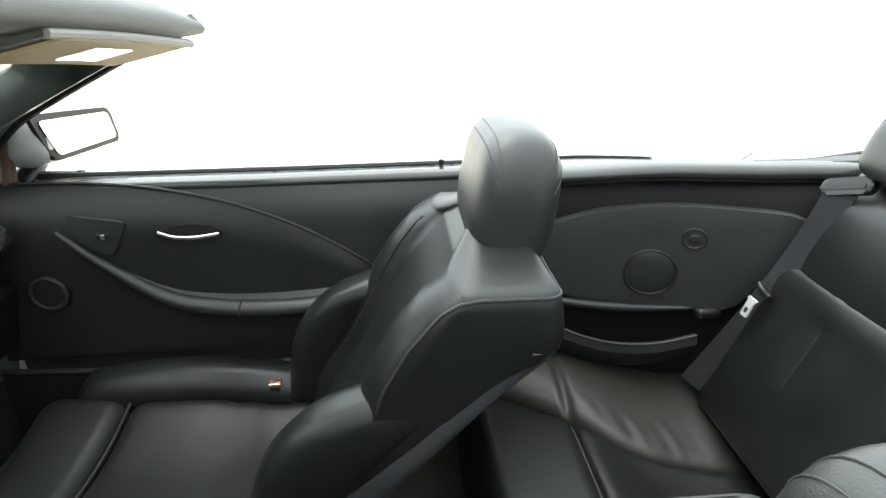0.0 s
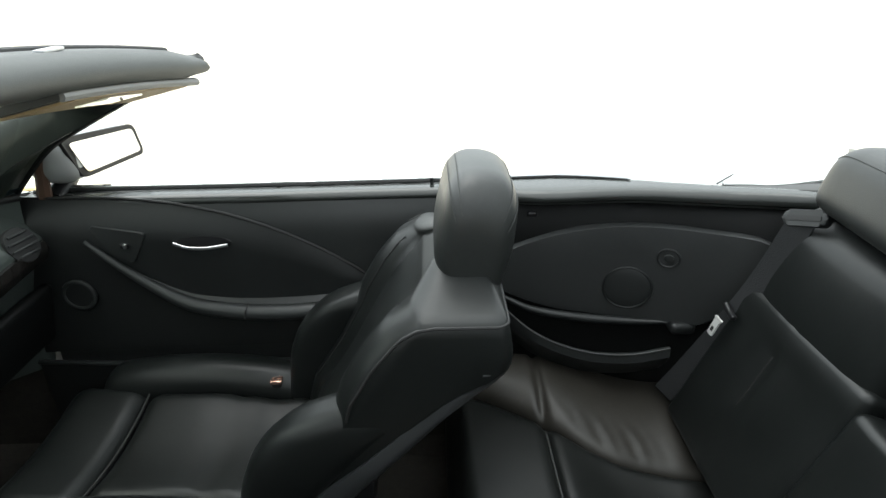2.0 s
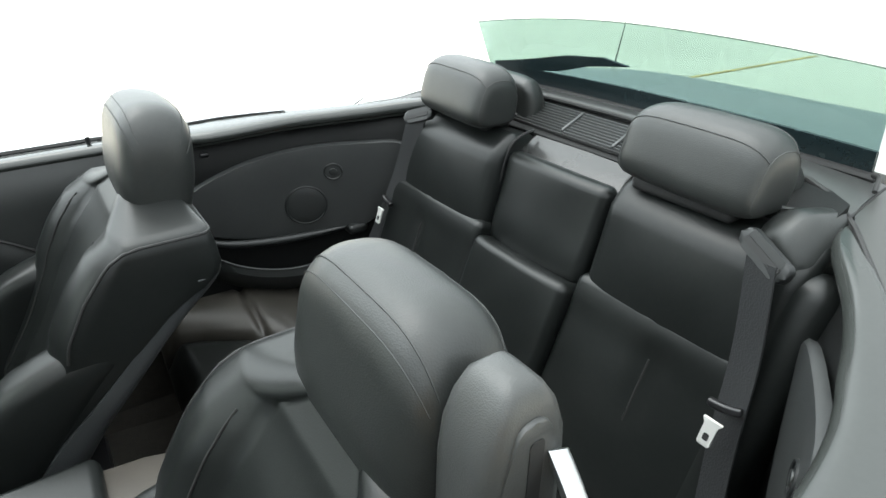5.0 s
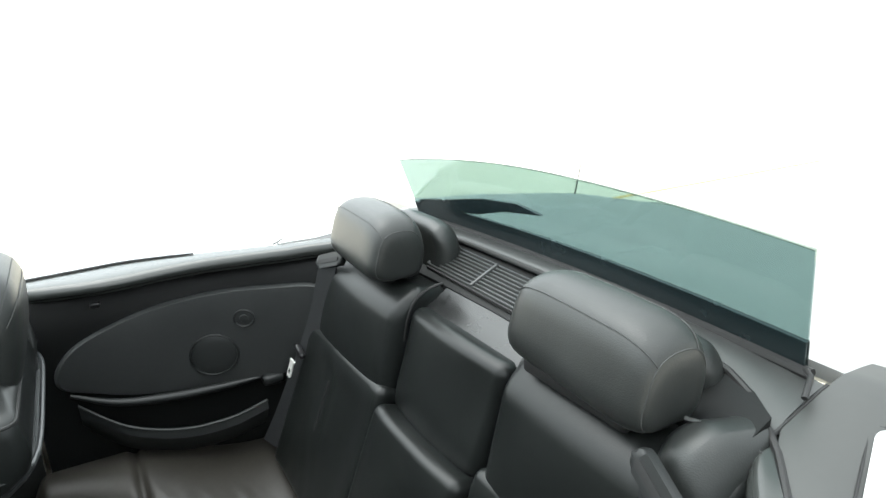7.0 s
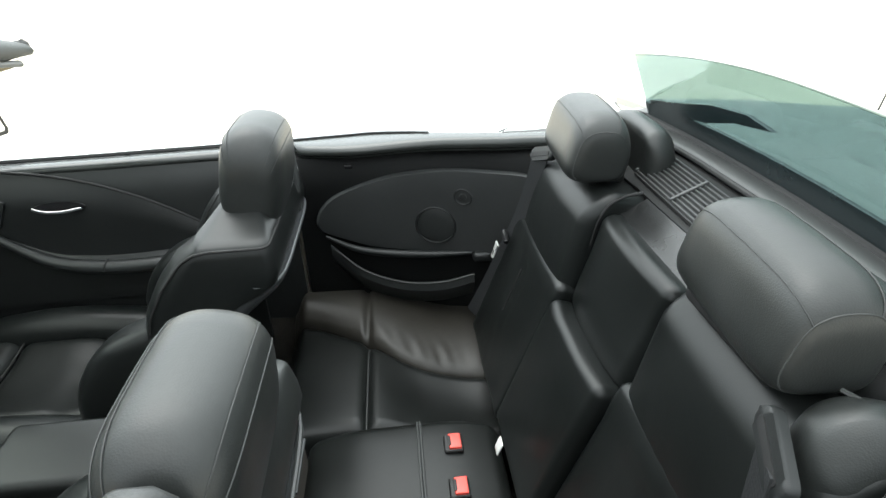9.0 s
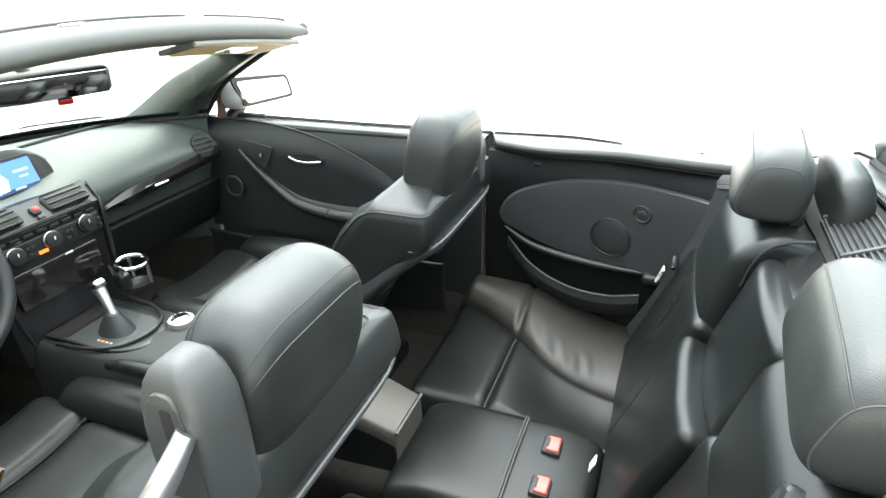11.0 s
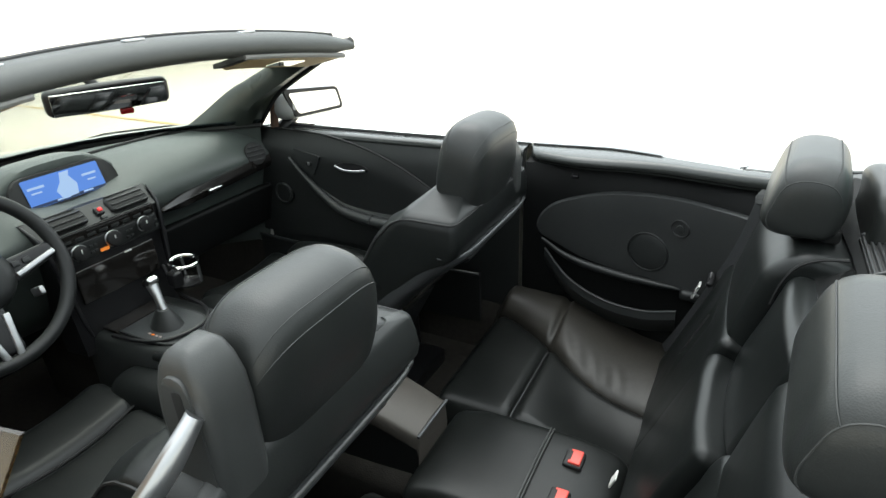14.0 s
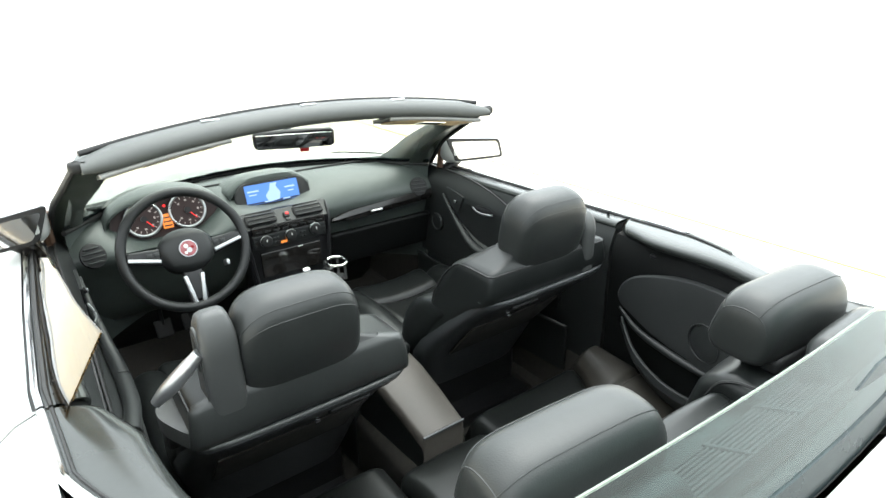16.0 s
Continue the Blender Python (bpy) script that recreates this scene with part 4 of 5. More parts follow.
        rings.append([((f + r) / 2 + (r - f) / 2 * math.cos(g) * q, s * ((a + b) / 2 + (b - a) / 2 * math.sin(g) * q), z) for g, q in
                      [(u, (abs(math.cos(u)) ** 6 + abs(math.sin(u)) ** 6) ** (-1 / 6)) for u in [2 * math.pi * j / 40 for j in range(40)]]])
    tower = part("belt_tower", loft(rings), TOWER, t, "grey moulded belt tower", angle=60)
    out = 0.1905 if lever else 0.1765
    face = round_poly([(0.044, 0.905), (0.106, 0.905), (0.102, 1.065), (0.092, 1.118), (0.062, 1.118), (0.048, 1.065)], 0.016)
    part("tower_face", plate(face, 0.0045, lambda u, v, w: (u, s * (out + w - 0.002), v - top * (v - 0.880) / 0.254), 0.0022), TOWER, tower)
    part("belt_slot", plate(round_poly([(0.072, 1.030), (0.086, 1.030), (0.086, 1.100), (0.072, 1.100)], 0.005), 0.0035, lambda u, v, w: (u, s * (out + w), v - top * (v - 0.880) / 0.254), 0.0), RUBBER, tower, "dark belt slot")
    if lever:
        part("tower_shelf", plate(round_poly([(0.116, 0.10), (0.108, 0.225), (0.080, 0.246), (0.0, 0.278), (-0.055, 0.262), (-0.045, 0.12)], 0.034), 0.036, lambda u, v, w: (u, s * v, 0.880 + w), 0.012), TOWER, t, "flat grey shelf under the belt tower")
    rings = []
    run = Vector((-0.036, s * 0.082, -0.092))
    across = run.cross(Vector((-0.30, s * -0.70, 0.45))).normalized()
    up = across.cross(run).normalized()
    up = up if up.z > 0 else -up
    for i in range(11):
        v = i / 10
        c = Vector((0.100, s * 0.192, 1.078)) + run * v + up * 0.010 * math.sin(math.pi * v)
        w = 0.011 + 0.004 * smooth(0, 0.4, v) - 0.005 * smooth(0.7, 1, v)
        rings.append([c + across * w * a + up * 0.007 * e for a, e in ((-1, 0), (-0.8, 1), (0, 1.5), (0.8, 1), (1, 0), (0.8, -1), (-0.8, -1))])
    if lever:
        part("fold_lever", loft(rings), SILVER, t, "bright silver seat folding lever", angle=60)
    if lever:
        part("lever_hub", disc(0.032, 0.03, Matrix.Translation((-0.03, s * 0.235, 0.845)) @ pose(0, 0, 0, -90 * s, 0, 0), 24, 0.006), RUBBER, t)
    if lever:
        part("button_plate", rbox(0.024, 0.098, 0.010, 0.004, 2, 2, m=Matrix.Translation((0.100, s * 0.098, 0.916)) @ pose(0, 0, 0, 0, 6, s * 9)), TOWER, t, "pale grey rim insert")
    return t


front_seat(0.005, 0.405, 1, -0.030, False)
front_seat(0.085, -0.372, -1, -0.050)
bk = thing("belt_buckle", "small belt buckle with coppery glint beside the front seat", "buckle", at=(-0.382, 0.585, 0.515))
part("buckle_body", rbox(0.024, 0.03, 0.03, 0.006, 2, 1), TRIM, bk)
part("buckle_tongue", rbox(0.028, 0.034, 0.010, 0.003, 1, 1, m=Matrix.Translation((0, 0, 0.012))), material("copper_glint", (0.75, 0.45, 0.35), 0.25, metal=0.9), bk)


# ---------------------------------------------------------------- rear seats
def rear_seat(s):
    t = thing("back_seat", "black leather back seat with headrest and creased outer bolster", "seat", "back seats")

    def edge_y(x):
        return interp(x, [(0.02, 0.615), (0.12, 0.572), (0.20, 0.520), (0.26, 0.478), (0.33, 0.425), (0.40, 0.392), (0.58, 0.355)])

    def height(x, v):
        """Cushion top: front roll, stitched cross groove, dished seat."""
        z = 0.470 - 0.080 * (1 - smooth(0.02, 0.085, x)) ** 2 - 0.050 * smooth(0.23, 0.52, x)
        z -= 0.013 * math.exp(-((x - 0.252) / 0.010) ** 2)
        z -= 0.020 * smooth(0.27, 0.40, x) * math.sin(math.pi * v)
        return z - 0.020 * max(0.0, 1 - v / 0.10) ** 2 - 0.016 * max(0.0, 1 - (1 - v) / 0.10) ** 2

    for name, xs in (("front_panel", (0.024, 0.252)), ("cushion", (0.252, 0.60))):
        g = []
        for i in range(23):
            x = xs[0] + (xs[1] - xs[0]) * i / 22
            g.append([(x, s * (0.157 + (edge_y(x) - 0.157) * j / 24), height(x, j / 24)) for j in range(25)])
        part(name, slab(g, (0, 0, -0.11)), LEATHER_SAT, t, "black leather seat cushion panel", angle=70)

    # outer bolster: swells from the diagonal seam up to the side trim, with gathered creases
    g = []
    for i in range(91):
        x = 0.024 + 0.576 * i / 90
        y0, y1 = edge_y(x) - 0.004, interp(x, [(0.0, 0.70), (0.3, 0.680), (0.55, 0.63)])
        row = []
        for j in range(25):
            v = j / 24
            z = height(x, 0.9) + 0.004 + 0.040 * v ** 0.9 + 0.016 * math.sin(math.pi * v) - 0.014 * max(0, 1 - v / 0.08) ** 2
            fold = math.sin(95 * (x + 0.30 * v * v) + 3.0 * math.sin(14 * x)) * math.sin(41 * x + 2) + 0.5 * math.sin(230 * (x - 0.22 * v) + 4 * math.sin(19 * x)) * math.sin(63 * x)
            z += 0.0017 * fold * math.exp(-((v - 0.16) / 0.16) ** 2) * smooth(0.18, 0.28, x) * (1 - smooth(0.46, 0.54, x))
            row.append((x, s * (y0 + (y1 - y0) * v), z))
        g.append(row)
    part("outer_bolster", slab(g, (0, 0, -0.10)), LEATHER_WORN, t, "creased brown-black outer seat bolster", angle=70)
    part("seam", tube([(0.252, s * (0.16 + (edge_y(0.252) - 0.17) * j / 12), height(0.252, 0.03 + 0.94 * j / 12) + 0.0015) for j in range(13)], 0.0022, 6), STITCH, t, "pale stitched seam")
    # lower back pad: leaning from the cushion to the seam line
    yc = s * 0.325
    L = Matrix.Translation((0.540 if s > 0 else 0.562, yc, 0.470)) @ pose(0, 0, 0, 0, 21.5, 0)

    def lower(x, y, z):
        fr = smooth(0, 0.05, -x)
        roll = 0.004 * math.exp(-((z - 0.150) / 0.030) ** 2) - 0.008 * math.exp(-((y - s * 0.012) / 0.020) ** 2) * smooth(-0.06, 0.03, z) * (1 - smooth(0.10, 0.15, z))
        puck = 0.0012 * math.sin(60 * z + 12 * math.sin(17 * y)) * math.exp(-((y - s * 0.012) / 0.035) ** 2)
        return (x - fr * (0.007 * (1 - (y / 0.19) ** 2) + roll + puck) - 0.006 * smooth(0.11, 0.19, abs(y)) * fr, y, z)
    part("lower_backrest", rbox(0.11, 0.376, 0.37, 0.018, 4, 18, f=lower, m=L @ Matrix.Translation((0.058, 0, 0.188))), LEATHER, t, "black leather lower backrest pad", angle=70)
    part("pad_seam", tube([L @ Vector((0.001 - 0.010, s * 0.012, z)) for z in [0.175 + 0.010 * i for i in range(13)]], 0.0018, 6), RUBBER, t, "short pulled-in vertical seam")
    U = Matrix.Translation((0.672 if s > 0 else 0.690, yc, 0.80)) @ pose(0, 0, 0, 0, 14, 0)

    def upper(x, y, z):
        fr = smooth(0, 0.06, -x)
        return (x - fr * 0.012 * (1 - (y / 0.18) ** 2) * (1 - (z / 0.14) ** 2) + 0.030 * smooth(0.06, 0.125, z) * fr, y, z)
    part("upper_backrest", rbox(0.150, 0.356, 0.250, 0.026, 4, 12, f=upper, m=U @ Matrix.Translation((0.078, 0, 0.092))), LEATHER, t, "black leather upper backrest pad", angle=70)
    dx = -0.012 if s > 0 else 0.006
    edge = curve([(x + dx, s * 0.1485, z) for x, z in ((0.742, 0.900), (0.752, 0.945), (0.770, 0.978), (0.800, 0.995), (0.835, 1.000))], 5)
    part("shoulder_piping", tube(edge, 0.0030, 6), RUBBER, t, "dark piped seam on the inner shoulder")
    part("side_wing", rbox(0.13, 0.085, 0.50, 0.040, 4, 6, m=Matrix.Translation((0.716, s * 0.500, 0.715)) @ pose(0, 0, 0, 0, 20, s * 10)), LEATHER, t)

    # headrest: broad, leaning flat face, stitched band over the top, flat ends
    H = Matrix.Translation((0.79, 0.020 + s * 0.298, 1.08)) @ pose(0, 0, 0, 0, 0, -4) @ Matrix.Translation((-0.79 - (0.030 if s > 0 else 0.0), 0, -1.08))
    bm, rings = stuffed(((0.742, 1.004), (0.722, 1.028), (0.746, 1.120), (0.780, 1.139), (0.838, 1.132), (0.858, 1.075), (0.846, 1.004)), 0.133, H, 0.14, 6.5, 0.25)
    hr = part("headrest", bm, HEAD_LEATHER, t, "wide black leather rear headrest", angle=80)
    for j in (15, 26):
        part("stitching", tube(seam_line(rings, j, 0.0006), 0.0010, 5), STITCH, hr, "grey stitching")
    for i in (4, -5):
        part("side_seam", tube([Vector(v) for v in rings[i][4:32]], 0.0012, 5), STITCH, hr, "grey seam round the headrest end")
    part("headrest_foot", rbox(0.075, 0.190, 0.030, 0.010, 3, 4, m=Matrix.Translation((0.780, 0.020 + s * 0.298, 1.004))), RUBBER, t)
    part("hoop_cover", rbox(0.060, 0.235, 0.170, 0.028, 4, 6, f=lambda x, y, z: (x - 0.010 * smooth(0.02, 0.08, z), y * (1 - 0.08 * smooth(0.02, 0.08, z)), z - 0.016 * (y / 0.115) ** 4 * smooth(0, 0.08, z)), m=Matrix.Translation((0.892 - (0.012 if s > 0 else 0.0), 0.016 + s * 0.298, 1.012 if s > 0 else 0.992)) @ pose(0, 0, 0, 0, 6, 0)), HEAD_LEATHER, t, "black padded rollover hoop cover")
    return t


rear_seat(1), rear_seat(-1)

mid = thing("folding_armrest", "black leather folded centre armrest between the rear seats", "armrest")


def rest(x, y, z):
    """Armrest pad: full face, softly drawn in along the lower edge."""
    fr = smooth(0, 0.05, -x)
    return (x - fr * (0.009 * (1 - (y / 0.135) ** 2) + 0.004 * math.exp(-((z + 0.055) / 0.05) ** 2)), y * (1 + 0.03 * z / 0.1), z - 0.010 * math.cos(y * 11) * smooth(0, 0.09, -z))


def rest_below(x, y, z):
    fr = smooth(0, 0.05, -x)
    return (x - fr * (0.009 * (1 - (y / 0.14) ** 2) * smooth(-0.16, 0.10, z) + 0.0010 * math.sin(44 * y + 30 * z) * smooth(0.02, 0.13, z)), y, z)


part("armrest_pad", rbox(0.10, 0.290, 0.208, 0.024, 5, 14, f=rest, m=Matrix.Translation((0.772, 0.010, 0.856)) @ pose(0, 0, 0, 0, 16, 0)), LEATHER, mid, "black leather armrest pad", angle=70)
part("lower_pad", rbox(0.10, 0.288, 0.33, 0.020, 4, 14, f=rest_below, m=Matrix.Translation((0.645, 0.004, 0.622)) @ pose(0, 0, 0, 0, 21, 0)), LEATHER, mid, angle=70)
part("pull_tab", rbox(0.004, 0.026, 0.030, 0.0018, 1, 1, m=Matrix.Translation((0.528, 0.012, 0.532)) @ pose(0, 0, 0, 0, 21, 0)), WHITE, mid, "small white tag")

cc = thing("rear_centre_cushion", "black leather centre cushion over the tunnel with two buckle slots", "cushion")


def saddle(x, y, z):
    return (x, y, z - 0.35 * y * y - 0.02 * smooth(0.1, 0.2, abs(x)) + (0.01 * x))


part("pad", rbox(0.42, 0.302, 0.16, 0.035, 4, 8, f=saddle, m=Matrix.Translation((0.335, 0.0, 0.422))), LEATHER_SAT, cc, "black leather centre pad")
part("band_seam", tube([(0.368, y, 0.507 - 0.35 * y * y) for y in [-0.13 + 0.026 * i for i in range(11)]], 0.0025, 6), STITCH, cc)
part("band_seam", tube([(0.374, y, 0.507 - 0.35 * y * y) for y in [-0.13 + 0.026 * i for i in range(11)]], 0.0025, 6), STITCH, cc)
for y in (-0.056, 0.056):
    b = thing("rear_belt_buckle", "red-buttoned rear seat belt buckle sunk in the centre cushion", "buckle", "rear belt buckles", at=(0.440, y, 0.498))
    part("buckle_frame", rbox(0.040, 0.048, 0.024, 0.005, 2, 1), RUBBER, b)
    part("release_button", rbox(0.026, 0.040, 0.012, 0.003, 2, 1, m=Matrix.Translation((0.003, 0, 0.011))), RED, b, "red release button")
    part("slot", rbox(0.006, 0.026, 0.003, 0.001, 1, 1, m=Matrix.Translation((-0.008, 0, 0.0165))), RUBBER, b)

for s in (-1, 1):
    belt = thing("rear_seat_belt", "black rear seat belt hanging from its shoulder guide with bright tongue", "seat belt", "rear seat belts")
    gx, gy, gz = 0.716, s * 0.450, 0.982
    G = Matrix.Translation((gx, gy, gz)) @ pose(0, 0, 0, 0, 20, s * 12) @ pose(0, 0, 0, -s * 20, 0, 0)
    part("guide", plate(round_poly([(-0.048, -0.016), (0.048, -0.016), (0.048, 0.016), (-0.048, 0.016)], 0.0155), 0.015, lambda u, v, w: G @ Vector((-w, u, v)), 0.006), TRIM, belt, "dark shoulder belt guide")
    part("guide_slot", plate(round_poly([(-0.036, -0.006), (0.036, -0.006), (0.036, 0.004), (-0.036, 0.004)], 0.004), 0.002, lambda u, v, w: G @ Vector((-w - 0.0145, u, v))), RUBBER, belt)
    path = curve([(gx - 0.014, gy, gz - 0.004), (0.676, s * 0.478, 0.84), (0.632, s * 0.500, 0.71), (0.582, s * 0.532, 0.57), (0.548, s * 0.548, 0.49)], 5)
    part("webbing", ribbon(path, 0.055, 0.003, (-0.35, s * 0.9, 0.12)), WEB, belt)
    tg = part("tongue", plate(round_poly([(-0.014, -0.034), (0.014, -0.034), (0.014, 0.010), (0.022, 0.020), (-0.022, 0.020), (-0.014, 0.010)], 0.004), 0.004,
                              lambda u, v, w: (0.606 - w + 0.25 * v, s * 0.488 + u * 0.72, (0.725 if s > 0 else 0.747) + v * 0.72), 0.001), TONGUE, belt, "bright steel belt tongue")
    part("latch_hole", plate(round_poly([(-0.006, -0.022), (0.006, -0.022), (0.006, -0.008), (-0.006, -0.008)], 0.003), 0.0054,
                            lambda u, v, w: (0.6067 - w + 0.25 * v, s * 0.488 + u * 0.72, (0.725 if s > 0 else 0.747) + v * 0.72), 0.0), RUBBER, tg, "dark latch hole")
    part("tongue_grip", rbox(0.014, 0.050, 0.014, 0.005, 2, 6, f=lambda x, y, z: (x - 4 * y * y, y, z + 6 * y * y), m=Matrix.Translation((0.630, s * 0.490, 0.752 if s > 0 else 0.774)) @ pose(0, 0, 0, s * 12, 20, 0)), PLASTIC, belt)
    W = Matrix.Translation((0.800, s * 0.452, 0.925)) @ pose(0, 0, 0, -s * 7, 8, s * 14)
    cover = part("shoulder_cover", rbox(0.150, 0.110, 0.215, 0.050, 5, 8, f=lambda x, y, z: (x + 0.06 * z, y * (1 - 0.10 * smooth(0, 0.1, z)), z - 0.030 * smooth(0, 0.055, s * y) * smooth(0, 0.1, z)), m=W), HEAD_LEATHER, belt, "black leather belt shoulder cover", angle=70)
    part("cover_piping", tube(curve([W @ Vector(v) for v in ((-0.036, -s * 0.040, 0.094), (-0.010, -s * 0.005, 0.102), (0.020, s * 0.022, 0.090))], 5), 0.0028, 6), STITCH, cover, "grey piped edge")

# ---------------------------------------------------------------- rear shelf, vents and rear window
shelf = thing("rear_shelf", "black rear shelf with air grille between the headrests", "shelf")
part("tray", slab([[(x, y, z) for x, z in ((0.770, 0.945), (0.785, 0.962), (0.815, 0.976), (0.838, 0.990))] for y in [-0.15 + 0.03 * i for i in range(11)]], (0, 0, -0.02)), TRAY, shelf, "smooth satin black tray behind the armrest", angle=70)
part("deck", slab([[(seal_x(y) - 0.105 * (1 - k / 6), y, interp(k, [(0, 0.990), (4, 1.024), (6, 1.036)])) for k in range(7)] for y in [-0.48 + 0.04 * i for i in range(25)]], (0, 0, -0.012)), BLACK_TRIM, shelf)
grille = part("grille", slab([[(x, y, 1.0 + (x - 0.850) * 0.45) for x in (0.844, 0.914)] for y in (-0.235, 0.0, 0.245)], (0, 0, 0.006)), RUBBER, shelf, "dark air grille opening")
for i in range(9):
    x = 0.848 + 0.0079 * i
    part("slat", rbox(0.0038, 0.478, 0.008, 0.0015, 1, 1, m=Matrix.Translation((x, 0.005, 1.007 + (x - 0.850) * 0.45))), SLAT, grille)
for y in (-0.232, -0.052, 0.088, 0.242):
    part("grille_bar", rbox(0.074, 0.008, 0.010, 0.003, 1, 1, m=Matrix.Translation((0.879, y, 1.0225)) @ pose(0, 0, 0, 0, -24, 0)), SLAT, grille)
line = [-0.484 + 0.044 * i for i in range(23)]
part("surround", slab([[(seal_x(y) + 0.004 + (0.984 - 0.12 * y * y - seal_x(y)) * k / 4, y, deck_z(seal_x(y) + (0.984 - 0.12 * y * y - seal_x(y)) * k / 4, y) + (0.0, 0.004, 0.005, 0.004, 0.002)[k]) for k in range(5)] for y in line], (0, 0, -0.02)), SURROUND, shelf, "pale satin surround below the rear window", angle=60)
part("shelf_seal", tube([(seal_x(y) - 0.002, y, deck_z(seal_x(y), y) + 0.001) for y in line], 0.0055, 8), RUBBER, shelf, "black rubber roof seal")
for s in (-1, 1):
    xs = [0.60 + 0.01 * i for i in range(26)]
    part("side_seal", tube([(x, s * (rail_y(x) + 0.001), deck_z(x, rail_y(x)) + 0.002) for x in xs], [0.0015 + 0.0030 * smooth(0.60, 0.70, x) for x in xs], 8), RUBBER, shelf, "black rubber seal along the cockpit edge")

rw = thing("rear_window", "upright green-tinted rear window pane with dark lower band", "window")


def rw_pt(u, v):
    """u from -1 to 1 across, v from 0 to 1 up."""
    top = 1.226 - (0.036 if u > 0 else 0.014) * u * u
    y = u * ((0.470 + 0.013 * v) if u > 0 else 0.458)
    return Vector((0.990 - 0.026 * u * u - 0.034 * v - (0.014 * u * u * v if u > 0 else 0.0), y, 1.052 + (top - 1.052) * v))


pane = part("pane", slab([[rw_pt(-1 + 2 * i / 20, j / 6) for j in range(7)] for i in range(21)], (0.004, 0, 0)), GLASS_REAR, rw)
pane.visible_shadow = False
part("lower_band", slab([[rw_pt(-1 + 2 * i / 20, v) + Vector((-0.0025, 0, 0)) for v in (0, 0.08, 0.16, 0.24)] for i in range(21)], (0.009, 0, 0)), FRIT, rw, "dark printed band along the foot of the pane")
# dark reflection in the glass, drawn as a fixed wedge in the band's colour
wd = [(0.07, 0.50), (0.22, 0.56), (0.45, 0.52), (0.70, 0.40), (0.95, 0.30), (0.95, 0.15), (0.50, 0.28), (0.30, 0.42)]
part("reflected_wedge", plate(wd, 0.0090, lambda u, v, w: rw_pt(u, v) + Vector((-0.0028 + w, 0, 0))), FRIT, rw, "dark pointed reflection drawn as a solid wedge on the pane")
part("edge_line", tube([rw_pt(-1 + 2 * i / 20, 1) + Vector((0.002, 0, 0)) for i in range(21)], 0.0016, 6), material("pale_glass_edge", (0.17, 0.21, 0.17), 0.25, var=0.05), rw, "pale polished glass edge")
part("window_frame", tube([rw_pt(-1.02 + 2.04 * i / 20, 0) + Vector((-0.002, 0, -0.004)) for i in range(21)], 0.009, 8), RUBBER, rw)
for s in (-1, 1):
    part("bracket", tube([rw_pt(s * 1.0, 0.0), rw_pt(s * 1.0, 0) + Vector((-0.03, s * 0.02, 0.008)), rw_pt(s, 0) + Vector((-0.06, s * 0.03, -0.005))], 0.0036, 8), RUBBER, rw, "small dark bracket")
ant = thing("aerial", "thin dark aerial rod behind the rear window", "aerial")
part("rod", tube([(1.76, 0.72, 0.95), (1.80, 0.72, 1.15)], [0.003, 0.0012], 6), TOWER, ant)


# ---------------------------------------------------------------- dashboard
dash = thing("dashboard", "dark grey-green dashboard with screen hood, gloss wood strip and air vents", "dashboard")


def dash_profile(y):
    """Points (x, z) from the foot of the windscreen over the top and down to the knee."""
    u = abs(y) / 0.72
    back = -1.33 + 0.42 * u ** 2.2
    front = -0.895 - 0.02 * u
    c = math.exp(-(y / 0.17) ** 2)
    front += 0.015 * c
    drv = math.exp(-((y + 0.385) / 0.17) ** 4)
    top = 0.955 - 0.02 * u ** 2
    return [(back, 0.955), (back * 0.7 + front * 0.3 - 0.05, top + 0.018), (front - 0.20, top + 0.022), (front - 0.10, top + 0.006 - 0.05 * c - 0.085 * drv), (front - 0.045, top - 0.022 - 0.03 * c - 0.065 * drv),
            (front - 0.008, top - 0.062 - 0.010 * c - 0.03 * drv), (front + 0.004, 0.862), (front - 0.004, 0.825), (front - 0.03, 0.80), (front - 0.05, 0.74), (front - 0.07, 0.66), (front - 0.16, 0.56), (front - 0.30, 0.50), (back - 0.05, 0.50)]


rings = []
for i in range(49):
    y = -0.70 + 1.40 * i / 48
    rings.append([Vector((x, y, z)) for x, z in dash_profile(y)])
part("dash_body", loft(rings), DASH, dash, "soft grained dark dashboard skin", angle=70)
part("top_line", tube([Vector((dash_profile(y)[2][0] - 0.05, y, dash_profile(y)[2][1] + 0.001)) for y in [-0.66 + 0.055 * i for i in range(25)]], 0.005, 6), RUBBER, dash, "dark joint along the dash top")
# gloss strip with chrome cup lid on the passenger's side
strip = []
for i in range(15):
    y = 0.19 + 0.50 * i / 14
    x = dash_profile(y)[6][0] + 0.006
    w = 0.015 * smooth(-0.3, 3, i)
    strip.append([(x + 0.002, y, 0.824 + 0.02 * i / 14 + w), (x + 0.008, y, 0.818 + 0.02 * i / 14), (x - 0.002, y, 0.810 + 0.02 * i / 14 - w)])
part("gloss_strip", slab(strip, (-0.012, 0, 0)), WOOD, dash, "black gloss wood strip")
part("cup_lid", rbox(0.012, 0.055, 0.010, 0.004, 2, 1, m=Matrix.Translation((-0.866, 0.388, 0.828))), CHROME, dash, "small chrome cup holder lid")
# shade under the dash is put into the lid's black colour
part("glovebox", rbox(0.03, 0.50, 0.16, 0.012, 2, 3, m=Matrix.Translation((-0.950, 0.445, 0.668)) @ pose(0, 0, 0, 0, 14, 0)), BLACK_TRIM, dash, "lower dash with glovebox lid, coloured black for the shade there")
